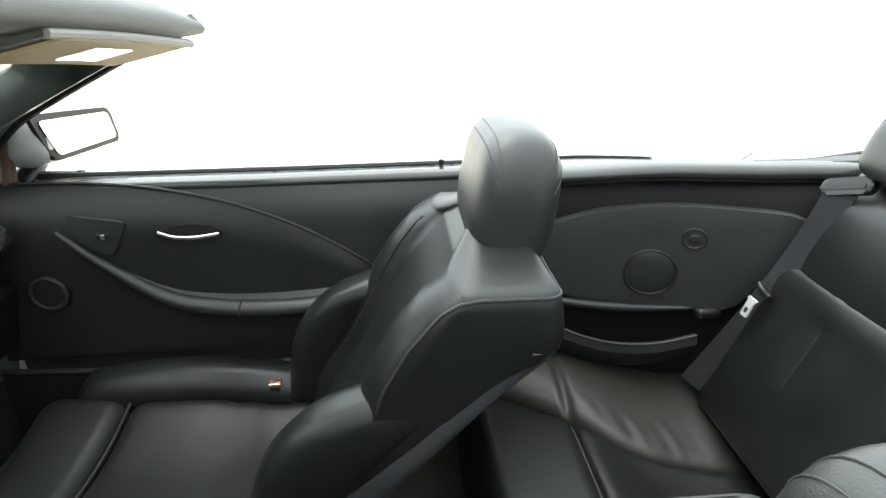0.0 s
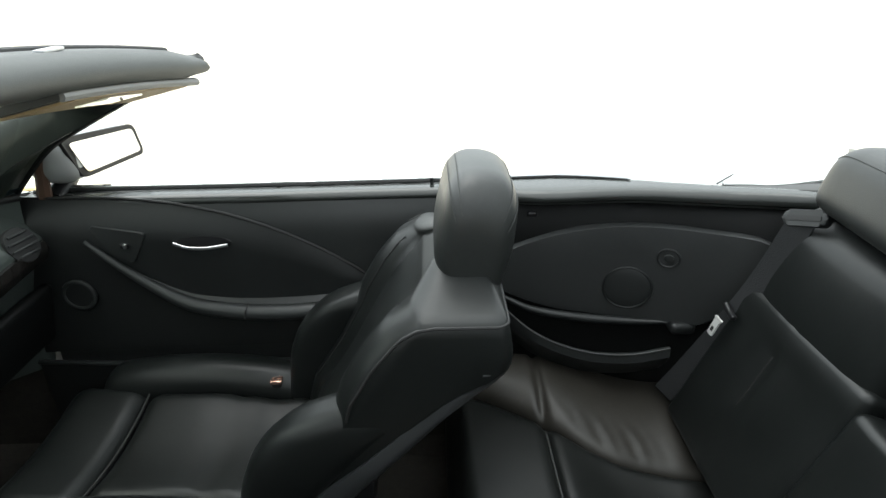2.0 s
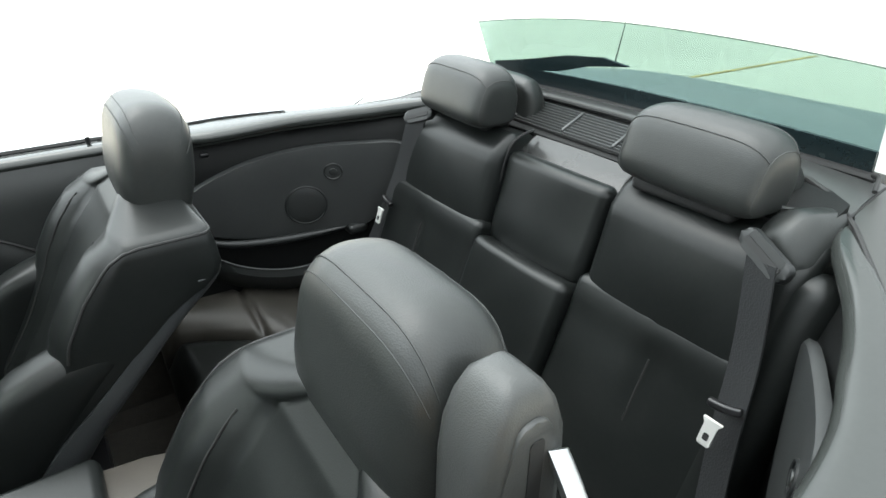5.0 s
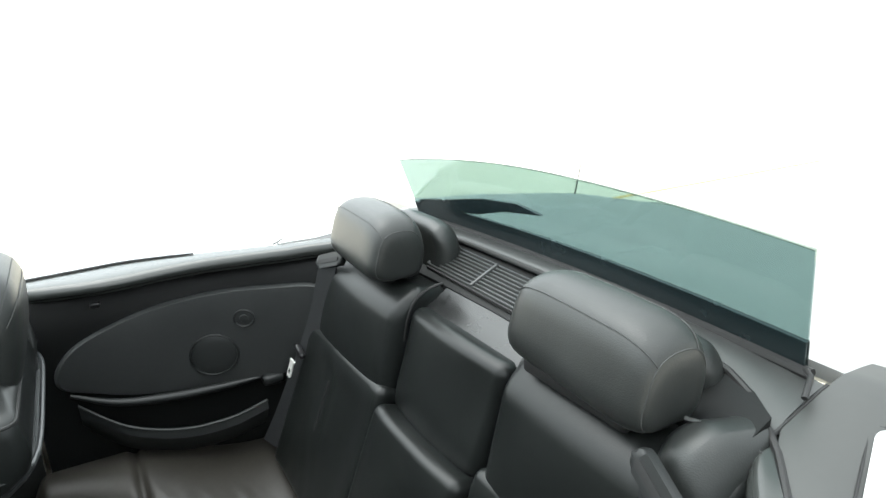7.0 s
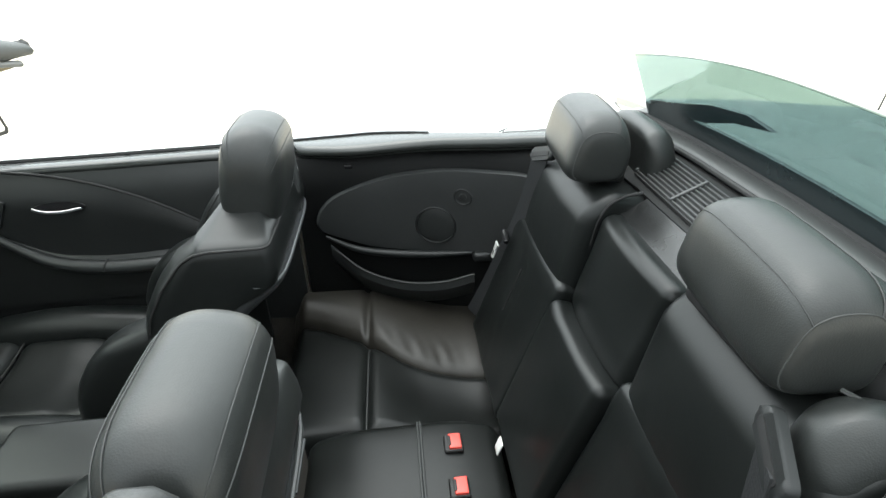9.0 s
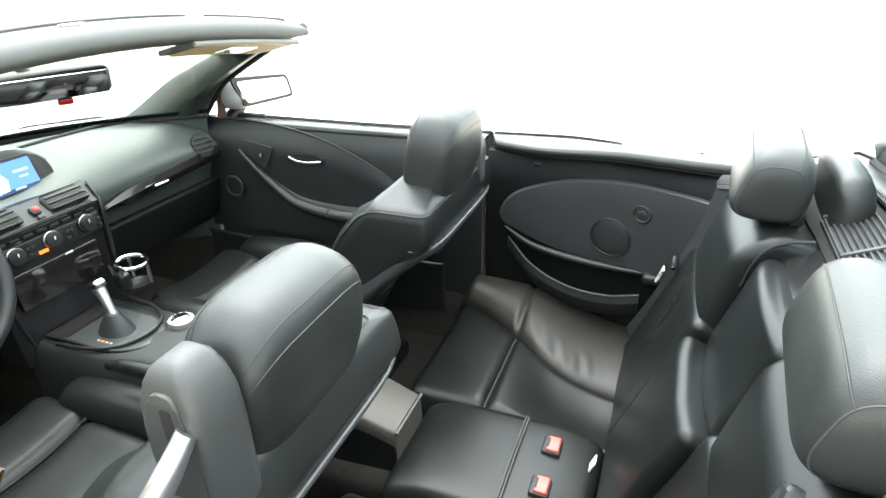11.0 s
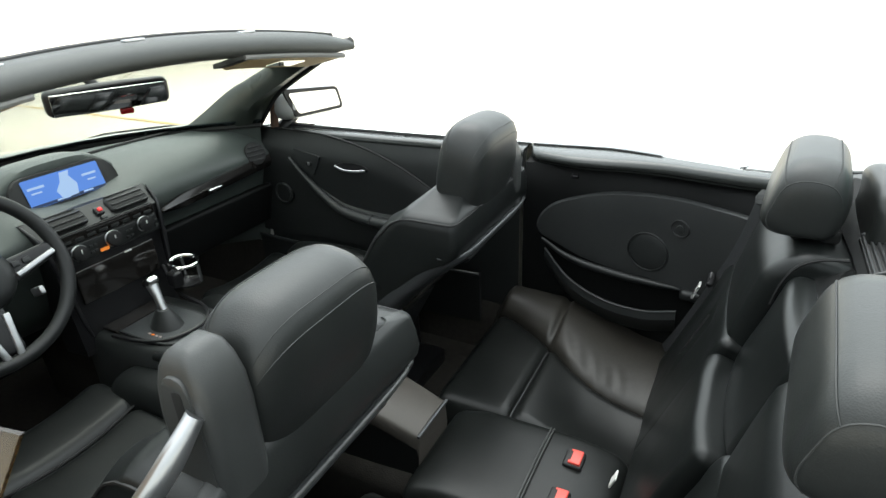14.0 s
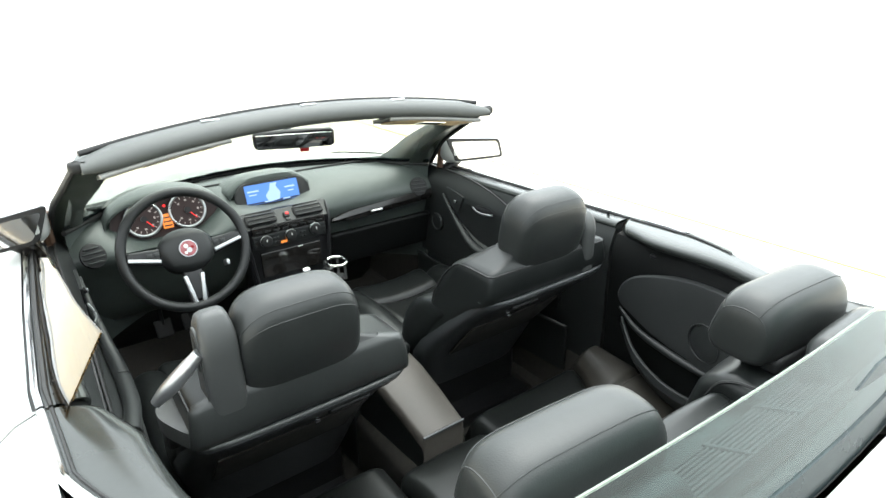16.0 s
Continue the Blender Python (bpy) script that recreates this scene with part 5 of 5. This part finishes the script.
for y, k in ((0.628, 1), (-0.640, -1)):
    V = Matrix.Translation((-0.914, y, 0.874)) @ pose(0, 0, 0, 0, -24, -k * 12)
    v = part("side_vent", plate(ring_poly(0, 0, 0.038, 0.042, 36), 0.016, lambda a, b, c: V @ Vector((c - 0.006, a, b)), 0.004), RUBBER, dash, "round black side air vent")
    for j in range(4):
        part("vane", rbox(0.010, (0.048, 0.066, 0.066, 0.048)[j], 0.0055, 0.002, 1, 1, m=V @ Matrix.Translation((0.010, 0, -0.024 + 0.016 * j))), TRIM_GREY, v)

# centre stack
stack = thing("centre_stack", "dark centre stack with vents, climate knobs and hooded map screen", "control panel")


def stack_face(y, z):
    """x of the stack's face."""
    return interp(z, [(0.52, -0.845), (0.70, -0.86), (0.862, -0.848), (0.908, -0.905)]) - 0.5 * y * y


grid = [[(stack_face(y, z), y * (1.0 + 0.14 * smooth(0.75, 0.92, z)), z) for z in (0.52, 0.60, 0.68, 0.74, 0.80, 0.862, 0.876, 0.892, 0.908)] for y in [-0.155 + 0.031 * i for i in range(11)]]
part("face", slab(grid, (-0.10, 0, -0.01)), PLASTIC, stack, "black stack face")
for s in (-1, 1):
    side = tube(curve([(-0.905, s * 0.178, 0.905), (-0.862, s * 0.168, 0.862), (-0.850, s * 0.158, 0.78), (-0.846, s * 0.150, 0.700), (-0.840, s * 0.142, 0.620), (-0.835, s * 0.136, 0.580)], 6), [0.003 + 0.004 * math.sin(math.pi * i / 30) for i in range(31)], 10)
    part("side_rail", side, PLASTIC, stack, "dark grey sweep from stack to console")
    y = s * 0.092
    v = part("centre_vent", rbox(0.03, 0.118, 0.046, 0.010, 2, 2, m=Matrix.Translation((-0.886, y, 0.886)) @ pose(0, 0, 0, 0, -48, 0)), RUBBER, stack, "black centre air vent")
    for j in range(3):
        part("vane", rbox(0.012, 0.104, 0.0035, 0.0014, 1, 1, m=Matrix.Translation((-0.862 - 0.013 * j, y, 0.884 + 0.011 * j))), PLASTIC, v)
    part("vent_trim", rbox(0.006, 0.10, 0.005, 0.002, 1, 1, m=Matrix.Translation((-0.902, y, 0.911))), TRIM_GREY, v)
hz = part("hazard_switch", rbox(0.010, 0.022, 0.024, 0.004, 2, 1, m=Matrix.Translation((-0.876, 0.004, 0.890)) @ pose(0, 0, 0, 0, -48, 0)), PLASTIC, stack)
part("hazard_mark", rbox(0.004, 0.012, 0.010, 0.0015, 1, 1, m=Matrix.Translation((-0.872, 0.006, 0.896)) @ pose(0, 0, 0, 0, -48, 0)), LAMP_RED, hz, "glowing red hazard mark")
part("lock_switch", rbox(0.008, 0.018, 0.012, 0.003, 1, 1, m=Matrix.Translation((-0.858, 0.004, 0.876)) @ pose(0, 0, 0, 0, -48, 0)), TRIM_GREY, stack)
# radio row and disc slot
part("radio_panel", rbox(0.010, 0.285, 0.030, 0.004, 2, 2, m=Matrix.Translation((-0.850, 0, 0.856))), WOOD, stack, "gloss black radio panel")
part("disc_slot", rbox(0.004, 0.12, 0.003, 0.001, 1, 1, m=Matrix.Translation((-0.8445, 0, 0.862))), RUBBER, stack)
part("radio_trim", rbox(0.004, 0.27, 0.003, 0.001, 1, 1, m=Matrix.Translation((-0.8448, 0, 0.873))), TRIM_GREY, stack)
for k in range(8):
    y = -0.118 + 0.034 * k
    part("radio_key", rbox(0.005, 0.024, 0.008, 0.0015, 1, 1, m=Matrix.Translation((-0.8445, y, 0.850))), TRIM, stack)
part("climate_panel", rbox(0.012, 0.290, 0.054, 0.006, 2, 2, m=Matrix.Translation((-0.852, 0, 0.812))), TRIM, stack, "black climate panel")
for y, z in ((-0.096, 0.814), (0.0, 0.818), (0.100, 0.822)):
    kb = part("climate_knob", disc(0.021, 0.016, Matrix.Translation((-0.846, y, z)) @ pose(0, 0, 0, 0, 90, 0), 28, 0.004), RUBBER, stack, "black knob with silver ring")
    part("knob_ring", torus(0.020, 0.0028, Matrix.Translation((-0.842, y, z)) @ pose(0, 0, 0, 0, 90, 0), 28, 6), SILVER, kb)
    part("knob_mark", rbox(0.002, 0.003, 0.010, 0.0008, 1, 1, m=Matrix.Translation((-0.829, y, z + 0.006))), WHITE, kb)
part("climate_display", rbox(0.004, 0.024, 0.009, 0.001, 1, 1, m=Matrix.Translation((-0.8445, -0.028, 0.797))), AMBER, stack, "glowing amber climate display")
for y in (-0.135, -0.062, -0.05, 0.045, 0.058, 0.138):
    for z in (0.802, 0.818):
        part("climate_key", rbox(0.005, 0.010, 0.008, 0.0015, 1, 1, m=Matrix.Translation((-0.8445, y, z))), TRIM_GREY, stack)
part("lower_lid", rbox(0.010, 0.24, 0.10, 0.006, 2, 2, m=Matrix.Translation((-0.857, 0, 0.715))), WOOD, stack, "black gloss ashtray lid")
part("lid_mark", rbox(0.003, 0.022, 0.005, 0.001, 1, 1, m=Matrix.Translation((-0.851, 0.035, 0.762))), WHITE, stack)

# hooded map screen
hood = []
for i in range(21):
    y = -0.165 + 0.33 * i / 20
    u = y / 0.165
    h = 1.010 - 0.055 * abs(u) ** 3.5
    hood.append([(-1.20, y * 1.15, 0.970 - 0.01 * u * u), (-1.12, y * 1.08, h + 0.004), (-1.04, y, h + 0.012), (-1.012, y * 0.985, h + 0.008), (-1.008, y * 0.96, h - 0.002)])
part("screen_hood", slab(hood, (0, 0, -0.010)), DASH, stack, "dark hood over the screen", angle=60)
part("screen_bezel", plate(round_poly([(-0.142, 0.900), (0.150, 0.900), (0.152, 0.960), (0.120, 0.998), (-0.115, 0.998), (-0.145, 0.960)], 0.02), 0.014,
                           lambda u, v, w: (-0.985 - 0.28 * (v - 0.95) + w - 0.014, u, v), 0.003), RUBBER, stack, "black screen surround")
sc = part("screen", plate(round_poly([(-0.105, 0.918), (0.105, 0.918), (0.105, 0.991), (-0.105, 0.991)], 0.004), 0.002, lambda u, v, w: (-0.984 - 0.28 * (v - 0.95) + w, u, v)), SCREEN, stack, "glowing blue map screen")


def on_screen(name, poly, mat, lift=0.003):
    part(name, plate(poly, 0.0008, lambda u, v, w: (-0.984 - 0.28 * (v - 0.95) + lift + w, u, v)), mat, sc)


on_screen("map_area", [(-0.022, 0.922), (0.022, 0.924), (0.030, 0.950), (0.016, 0.975), (0.022, 0.988), (-0.004, 0.988), (-0.012, 0.965), (-0.030, 0.945)], SCREEN_LIGHT)
for u, v, a, b in ((-0.075, 0.968, 0.022, 0.003), (-0.078, 0.955, 0.014, 0.002), (0.070, 0.965, 0.020, 0.003), (0.072, 0.950, 0.012, 0.002), (-0.02, 0.9235, 0.018, 0.002), (0.05, 0.9235, 0.014, 0.002)):
    on_screen("map_text", [(u - a, v - b), (u + a, v - b), (u + a, v + b), (u - a, v + b)], SCREEN_LIGHT, 0.0032)
on_screen("status_bar", [(-0.104, 0.919), (0.104, 0.919), (0.104, 0.926), (-0.104, 0.926)], material("dark_status_bar", (0.01, 0.03, 0.10), 0.3), 0.0026)

# instrument cluster
cl = thing("instrument_cluster", "instrument cluster with two silver-ringed dials and amber display", "instruments")
arch = []
for i in range(21):
    a = math.pi * i / 20
    y, z = -0.385 - 0.205 * math.cos(a), 0.885 + 0.135 * math.sin(a) ** 0.7
    arch.append([(-1.14, y, z + 0.004), (-1.07, y, z + 0.012), (-1.005, y, z + 0.010), (-0.99, y, z)])
part("hood", slab(arch, (0, 0, -0.010)), DASH, cl, "dark arched instrument hood", angle=60)
part("dial_panel", plate(round_poly([(-0.575, 0.86), (-0.195, 0.86), (-0.205, 0.955), (-0.25, 0.995), (-0.52, 0.995), (-0.565, 0.955)], 0.03), 0.01, lambda u, v, w: (-1.005 - 0.25 * (v - 0.93) + w - 0.01, u, v)), DIAL, cl)
for y, z, r in ((-0.462, 0.940, 0.058), (-0.316, 0.945, 0.060)):
    m = Matrix.Translation((-0.993, y, z)) @ pose(0, 0, 0, 0, 90, 0) @ pose(0, 0, 0, 0, -14, 0)
    d = part("dial", disc(r, 0.004, m, 40), DIAL, cl, "dark round dial")
    part("dial_ring", torus(r, 0.005, m @ Matrix.Translation((0, 0, 0.004)), 44, 8), SILVER, d, "silver dial ring")
    for k in range(13):
        a = radians(-45 + 22.5 * k)
        part("tick", rbox(0.009, 0.0028, 0.001, 0.0004, 1, 1, m=m @ pose(0, 0, 0, 0, 0, math.degrees(a)) @ Matrix.Translation((r * 0.80, 0, 0.0055))), DIAL_MARK, d)
        if k % 2 == 0:
            part("figure", rbox(0.006, 0.008, 0.001, 0.0004, 1, 1, m=m @ pose(0, 0, 0, 0, 0, math.degrees(a)) @ Matrix.Translation((r * 0.60, 0, 0.0055))), DIAL_MARK, d)
    part("needle", rbox(r * 0.75, 0.0028, 0.002, 0.0008, 1, 1, m=m @ pose(0, 0, 0, 0, 0, 40) @ Matrix.Translation((r * 0.33, 0, 0.007))), LAMP_RED, d, "red needle")
    part("hub", disc(0.011, 0.008, m @ Matrix.Translation((0, 0, 0.004)), 20), PLASTIC, d)
am = part("trip_display", plate([(-0.405, 0.895), (-0.372, 0.895), (-0.372, 0.945), (-0.405, 0.945)], 0.002, lambda u, v, w: (-0.992 - 0.25 * (v - 0.93) + w, u, v)), AMBER, cl, "glowing amber trip display")
for k in range(3):
    part("display_row", plate([(-0.401, 0.903 + 0.014 * k), (-0.376, 0.903 + 0.014 * k), (-0.376, 0.907 + 0.014 * k), (-0.401, 0.907 + 0.014 * k)], 0.001, lambda u, v, w: (-0.988 - 0.25 * (v - 0.93) + w, u, v)), DIAL, am)
part("telltale", disc(0.005, 0.003, Matrix.Translation((-0.995, -0.389, 0.975)) @ pose(0, 0, 0, 0, 90, 0), 14), LAMP_RED, cl, "glowing red warning lamp")

# ---------------------------------------------------------------- steering wheel
WX, WY, WZ = -0.692, -0.397, 0.908
wheel_thing = thing("steering_wheel", "black three-spoke steering wheel with silver spoke trims and round red badge", "steering wheel")
W = Matrix.Translation((WX, WY, WZ)) @ pose(0, 0, 0, 0, 90, 0) @ pose(0, 0, 0, 0, -22, 0)
# local axes: x down along the wheel, y to the right, z towards the driver
part("rim", torus(0.183, 0.0155, W, 64, 12), TRIM, wheel_thing, "black leather rim")


def hub_shape(x, y, z):
    return (x * (1 - 0.20 * (y / 0.086) ** 2), y * (1 - 0.30 * (x / 0.071) ** 2), z - 1.6 * (x * x + y * y) * (1 if z > 0 else 0.3))


part("hub", rbox(0.142, 0.172, 0.060, 0.029, 5, 8, f=hub_shape, m=W @ Matrix.Translation((0.004, 0, 0.004))), TRIM, wheel_thing, "black airbag cover")
bd = part("badge", disc(0.025, 0.004, W @ Matrix.Translation((0, 0, 0.034)), 32, 0.001), material("red_badge", (0.34, 0.10, 0.11), 0.3, var=0.3, scale=60), wheel_thing, "round red and silver badge")
part("badge_ring", torus(0.025, 0.0025, W @ Matrix.Translation((0, 0, 0.036)), 32, 6), SILVER, bd)
for k, (u, v, r) in enumerate(((-0.008, -0.006, 0.007), (0.006, 0.002, 0.008), (-0.002, 0.012, 0.005), (0.012, -0.009, 0.005))):
    part("badge_fleck", disc(r, 0.001, W @ Matrix.Translation((u, v, 0.0385)), 10), (WHITE, SILVER, RED_TRANS, WHITE)[k], bd)
for k in (-1, 1):
    sp = part("spoke", rbox(0.045, 0.105, 0.020, 0.008, 2, 4, f=lambda x, y, z, k=k: (x * (1 - 0.25 * k * y / 0.05), y, z), m=W @ pose(0, 0, 0, 0, 0, k * 10) @ Matrix.Translation((0.022, k * 0.118, 0.0))), PLASTIC, wheel_thing)
    part("spoke_trim", rbox(0.012, 0.092, 0.008, 0.003, 2, 3, m=W @ pose(0, 0, 0, 0, 0, k * 14) @ Matrix.Translation((0.040, k * 0.118, 0.012))), SILVER, sp, "silver spoke trim")
    for j in range(2):
        part("spoke_button", rbox(0.014, 0.016, 0.006, 0.003, 1, 1, m=W @ Matrix.Translation((-0.002, k * (0.088 + 0.022 * j), 0.012))), TRIM_GREY, sp)
    part("lower_trim", rbox(0.095, 0.014, 0.010, 0.004, 2, 3, m=W @ pose(0, 0, 0, 0, 0, -k * 8) @ Matrix.Translation((0.124, k * 0.037, 0.006))), SILVER, wheel_thing, "silver lower spoke trim")
part("lower_spoke", rbox(0.10, 0.058, 0.016, 0.006, 2, 3, m=W @ Matrix.Translation((0.115, 0, -0.002))), PLASTIC, wheel_thing)
part("column", tube([W @ Vector((0, 0, -0.01)), W @ Vector((0.01, 0, -0.10)), W @ Vector((0.02, 0, -0.20))], [0.04, 0.048, 0.055], 16), PLASTIC, wheel_thing)
for k in (-1, 1):
    part("stalk", tube([W @ Vector((0.0, k * 0.03, -0.05)), W @ Vector((-0.008, k * 0.10, -0.045)), W @ Vector((-0.012, k * 0.155, -0.035))], [0.008, 0.007, 0.009], 8), PLASTIC, wheel_thing, "black column stalk")
part("ignition_key", rbox(0.02, 0.012, 0.045, 0.004, 2, 1, m=W @ Matrix.Translation((0.07, 0.115, -0.03))), SILVER, wheel_thing, "silver key")
for y in (-0.44, -0.33):
    pd = thing("pedal", "black rubber foot pedal", "pedal", "pedals", at=(-1.30, y, 0.36))
    part("pad", rbox(0.02, 0.07, 0.08, 0.008, 2, 1, m=pose(0, 0, 0, 0, -30, 0)), RUBBER, pd)
    part("arm", tube([(0, 0, 0), (-0.03, 0, 0.10), (-0.08, 0, 0.16)], 0.008, 8), PLASTIC, pd)

# ---------------------------------------------------------------- centre console
con = thing("centre_console", "dark centre console with shift gate, taupe rear end and chrome details", "console")
rows_ = [(-0.88, 0.572, 0.125), (-0.80, 0.576, 0.125), (-0.66, 0.580, 0.12), (-0.55, 0.588, 0.105), (-0.42, 0.595, 0.095), (-0.30, 0.612, 0.09), (-0.20, 0.620, 0.085)]
rings = []
for x, z, w in rows_:
    rings.append([Vector((x, y, zz)) for y, zz in ((-w - 0.02, 0.22), (-w - 0.012, z - 0.06), (-w, z - 0.012), (-w + 0.014, z), (0, z + 0.004), (w - 0.014, z), (w, z - 0.012), (w + 0.012, z - 0.06), (w + 0.02, 0.22))])
part("console_body", loft(rings), TRIM_GREY, con, "dark grey console", angle=50)
rings, under = [], []
for x, z, w in [(-0.20, 0.622, 0.080), (-0.08, 0.612, 0.076), (0.02, 0.585, 0.072), (0.10, 0.560, 0.068), (0.132, 0.549, 0.066), (0.136, 0.520, 0.064), (0.12, 0.40, 0.06)]:
    under.append([Vector((x - 0.004, y, zz)) for y, zz in ((-w - 0.008, 0.21), (-w + 0.002, z - 0.024), (w - 0.002, z - 0.024), (w + 0.008, 0.21))])
    rings.append([Vector((x, y, zz)) for y, zz in ((-w - 0.003, z - 0.034), (-w - 0.002, z - 0.024), (-w, z - 0.006), (-w + 0.008, z), (0, z + 0.002), (w - 0.008, z), (w, z - 0.006), (w + 0.002, z - 0.024), (w + 0.003, z - 0.034))])
part("end_base", loft(under), TRIM, con)
part("console_end", loft(rings), CONSOLE, con, "taupe skinned console end", angle=50)
part("end_trim", tube([(0.137, y, 0.548) for y in (-0.066, -0.03, 0, 0.03, 0.066)], 0.004, 8), SHELL, con)
# shift gate
rim = curve([(-0.842, 0.122, 0.680), (-0.815, 0.116, 0.625), (-0.77, 0.108, 0.598), (-0.68, 0.098, 0.594), (-0.615, 0.064, 0.594), (-0.585, 0.0, 0.597), (-0.612, -0.070, 0.594), (-0.68, -0.106, 0.592), (-0.78, -0.116, 0.588)], 6)
part("console_ridge", tube(rim, 0.0055, 8), PLASTIC, con, "dark ridge sweeping round the shift gate")
gate = part("shift_gate", plate([(-0.78, 0.062)] + [(-0.665 + 0.115 * math.cos(a), -0.015 + 0.077 * math.sin(a)) for a in [math.pi / 2 - math.pi * i / 24 for i in range(25)]] + [(-0.78, -0.092)], 0.008, lambda u, v, w: (u, v, 0.582 + w), 0.002), SHELL, con, "dark grey rounded shift gate")
part("gate_ring", tube([(-0.78, 0.064, 0.588)] + [(-0.665 + 0.117 * math.cos(a), -0.015 + 0.079 * math.sin(a), 0.588) for a in [math.pi / 2 - math.pi * i / 24 for i in range(25)]] + [(-0.78, -0.094, 0.588)], 0.004, 8), TRIM_GREY, gate, "raised lip round the shift gate")
part("wood_inlay", plate([(-0.845, 0.07), (-0.785, 0.07), (-0.785, -0.10), (-0.845, -0.10)], 0.008, lambda u, v, w: (u, v, 0.582 + w), 0.002), WOOD, gate, "black gloss wood inlay")
part("gaiter", loft([[Vector((-0.685 + r * math.cos(a) * 1.3, -0.018 + r * math.sin(a), z)) for a in [2 * math.pi * i / 20 for i in range(20)]] for r, z in ((0.040, 0.588), (0.033, 0.605), (0.023, 0.625), (0.015, 0.640))]), TRIM_GREY, con, "grey lever boot")
sh = part("shift_lever", tube([(-0.682, -0.016, 0.625), (-0.703, -0.010, 0.668), (-0.724, -0.004, 0.700)], [0.012, 0.012, 0.016], 14), SILVER, con, "satin silver shift lever")
part("shift_knob", rbox(0.046, 0.036, 0.026, 0.012, 4, 2, m=Matrix.Translation((-0.729, -0.003, 0.708)) @ pose(0, 0, 0, 0, -25, 0)), CHROME, sh, "chrome shift knob top")
for k in range(4):
    part("gate_letter", rbox(0.008, 0.006, 0.002, 0.0008, 1, 1, m=Matrix.Translation((-0.69 + 0.014 * k, -0.070, 0.591))), AMBER if k == 1 else DIAL_MARK, gate)
part("gate_button", rbox(0.02, 0.014, 0.005, 0.002, 1, 1, m=Matrix.Translation((-0.60, -0.03, 0.592))), TRIM, gate)
# rotary controller
ctl = part("controller", disc(0.033, 0.015, Matrix.Translation((-0.545, 0.062, 0.590)), 36, 0.005), SILVER, con, "satin silver rotary controller")
part("controller_top", disc(0.024, 0.005, Matrix.Translation((-0.545, 0.062, 0.604)), 28, 0.002), CHROME, ctl)
part("controller_key", rbox(0.016, 0.02, 0.004, 0.0015, 1, 1, m=Matrix.Translation((-0.495, 0.06, 0.594))), PLASTIC, con)
part("handbrake", tube(curve([(-0.560, -0.150, 0.606), (-0.50, -0.150, 0.618), (-0.42, -0.148, 0.620), (-0.34, -0.140, 0.600), (-0.28, -0.128, 0.560)], 5), [0.010 + 0.007 * smooth(0, 5, i) for i in range(21)], 12), LEATHER, con, "black leather handbrake")
part("console_lid", rbox(0.26, 0.165, 0.045, 0.018, 3, 4, m=Matrix.Translation((-0.27, 0.0, 0.628))), LEATHER, con, "black leather console lid")
# clip-in cup holder on the passenger's side
cup = thing("cup_holder", "chrome-ringed clip-in cup holder beside the console", "cup holder")
part("ring", torus(0.040, 0.0055, Matrix.Translation((-0.777, 0.145, 0.690)) @ pose(0, 0, 0, 0, 6, 0), 36, 8), CHROME, cup, "chrome cup ring")
part("basket", loft([[Vector((-0.777 + r * math.cos(a), 0.145 + r * math.sin(a), z)) for a in [2 * math.pi * i / 24 for i in range(24)]] for r, z in ((0.036, 0.618), (0.038, 0.625), (0.034, 0.622))]), PLASTIC, cup)
for a in (30, 150, 270):
    c, d = math.cos(radians(a)) * 0.039, math.sin(radians(a)) * 0.039
    part("basket_arm", tube([(-0.777 + c, 0.145 + d, 0.69), (-0.777 + c, 0.145 + d, 0.622)], 0.006, 8, 0.5), CHROME, cup)
part("clip", rbox(0.04, 0.035, 0.05, 0.01, 2, 1, m=Matrix.Translation((-0.79, 0.113, 0.645))), PLASTIC, cup)
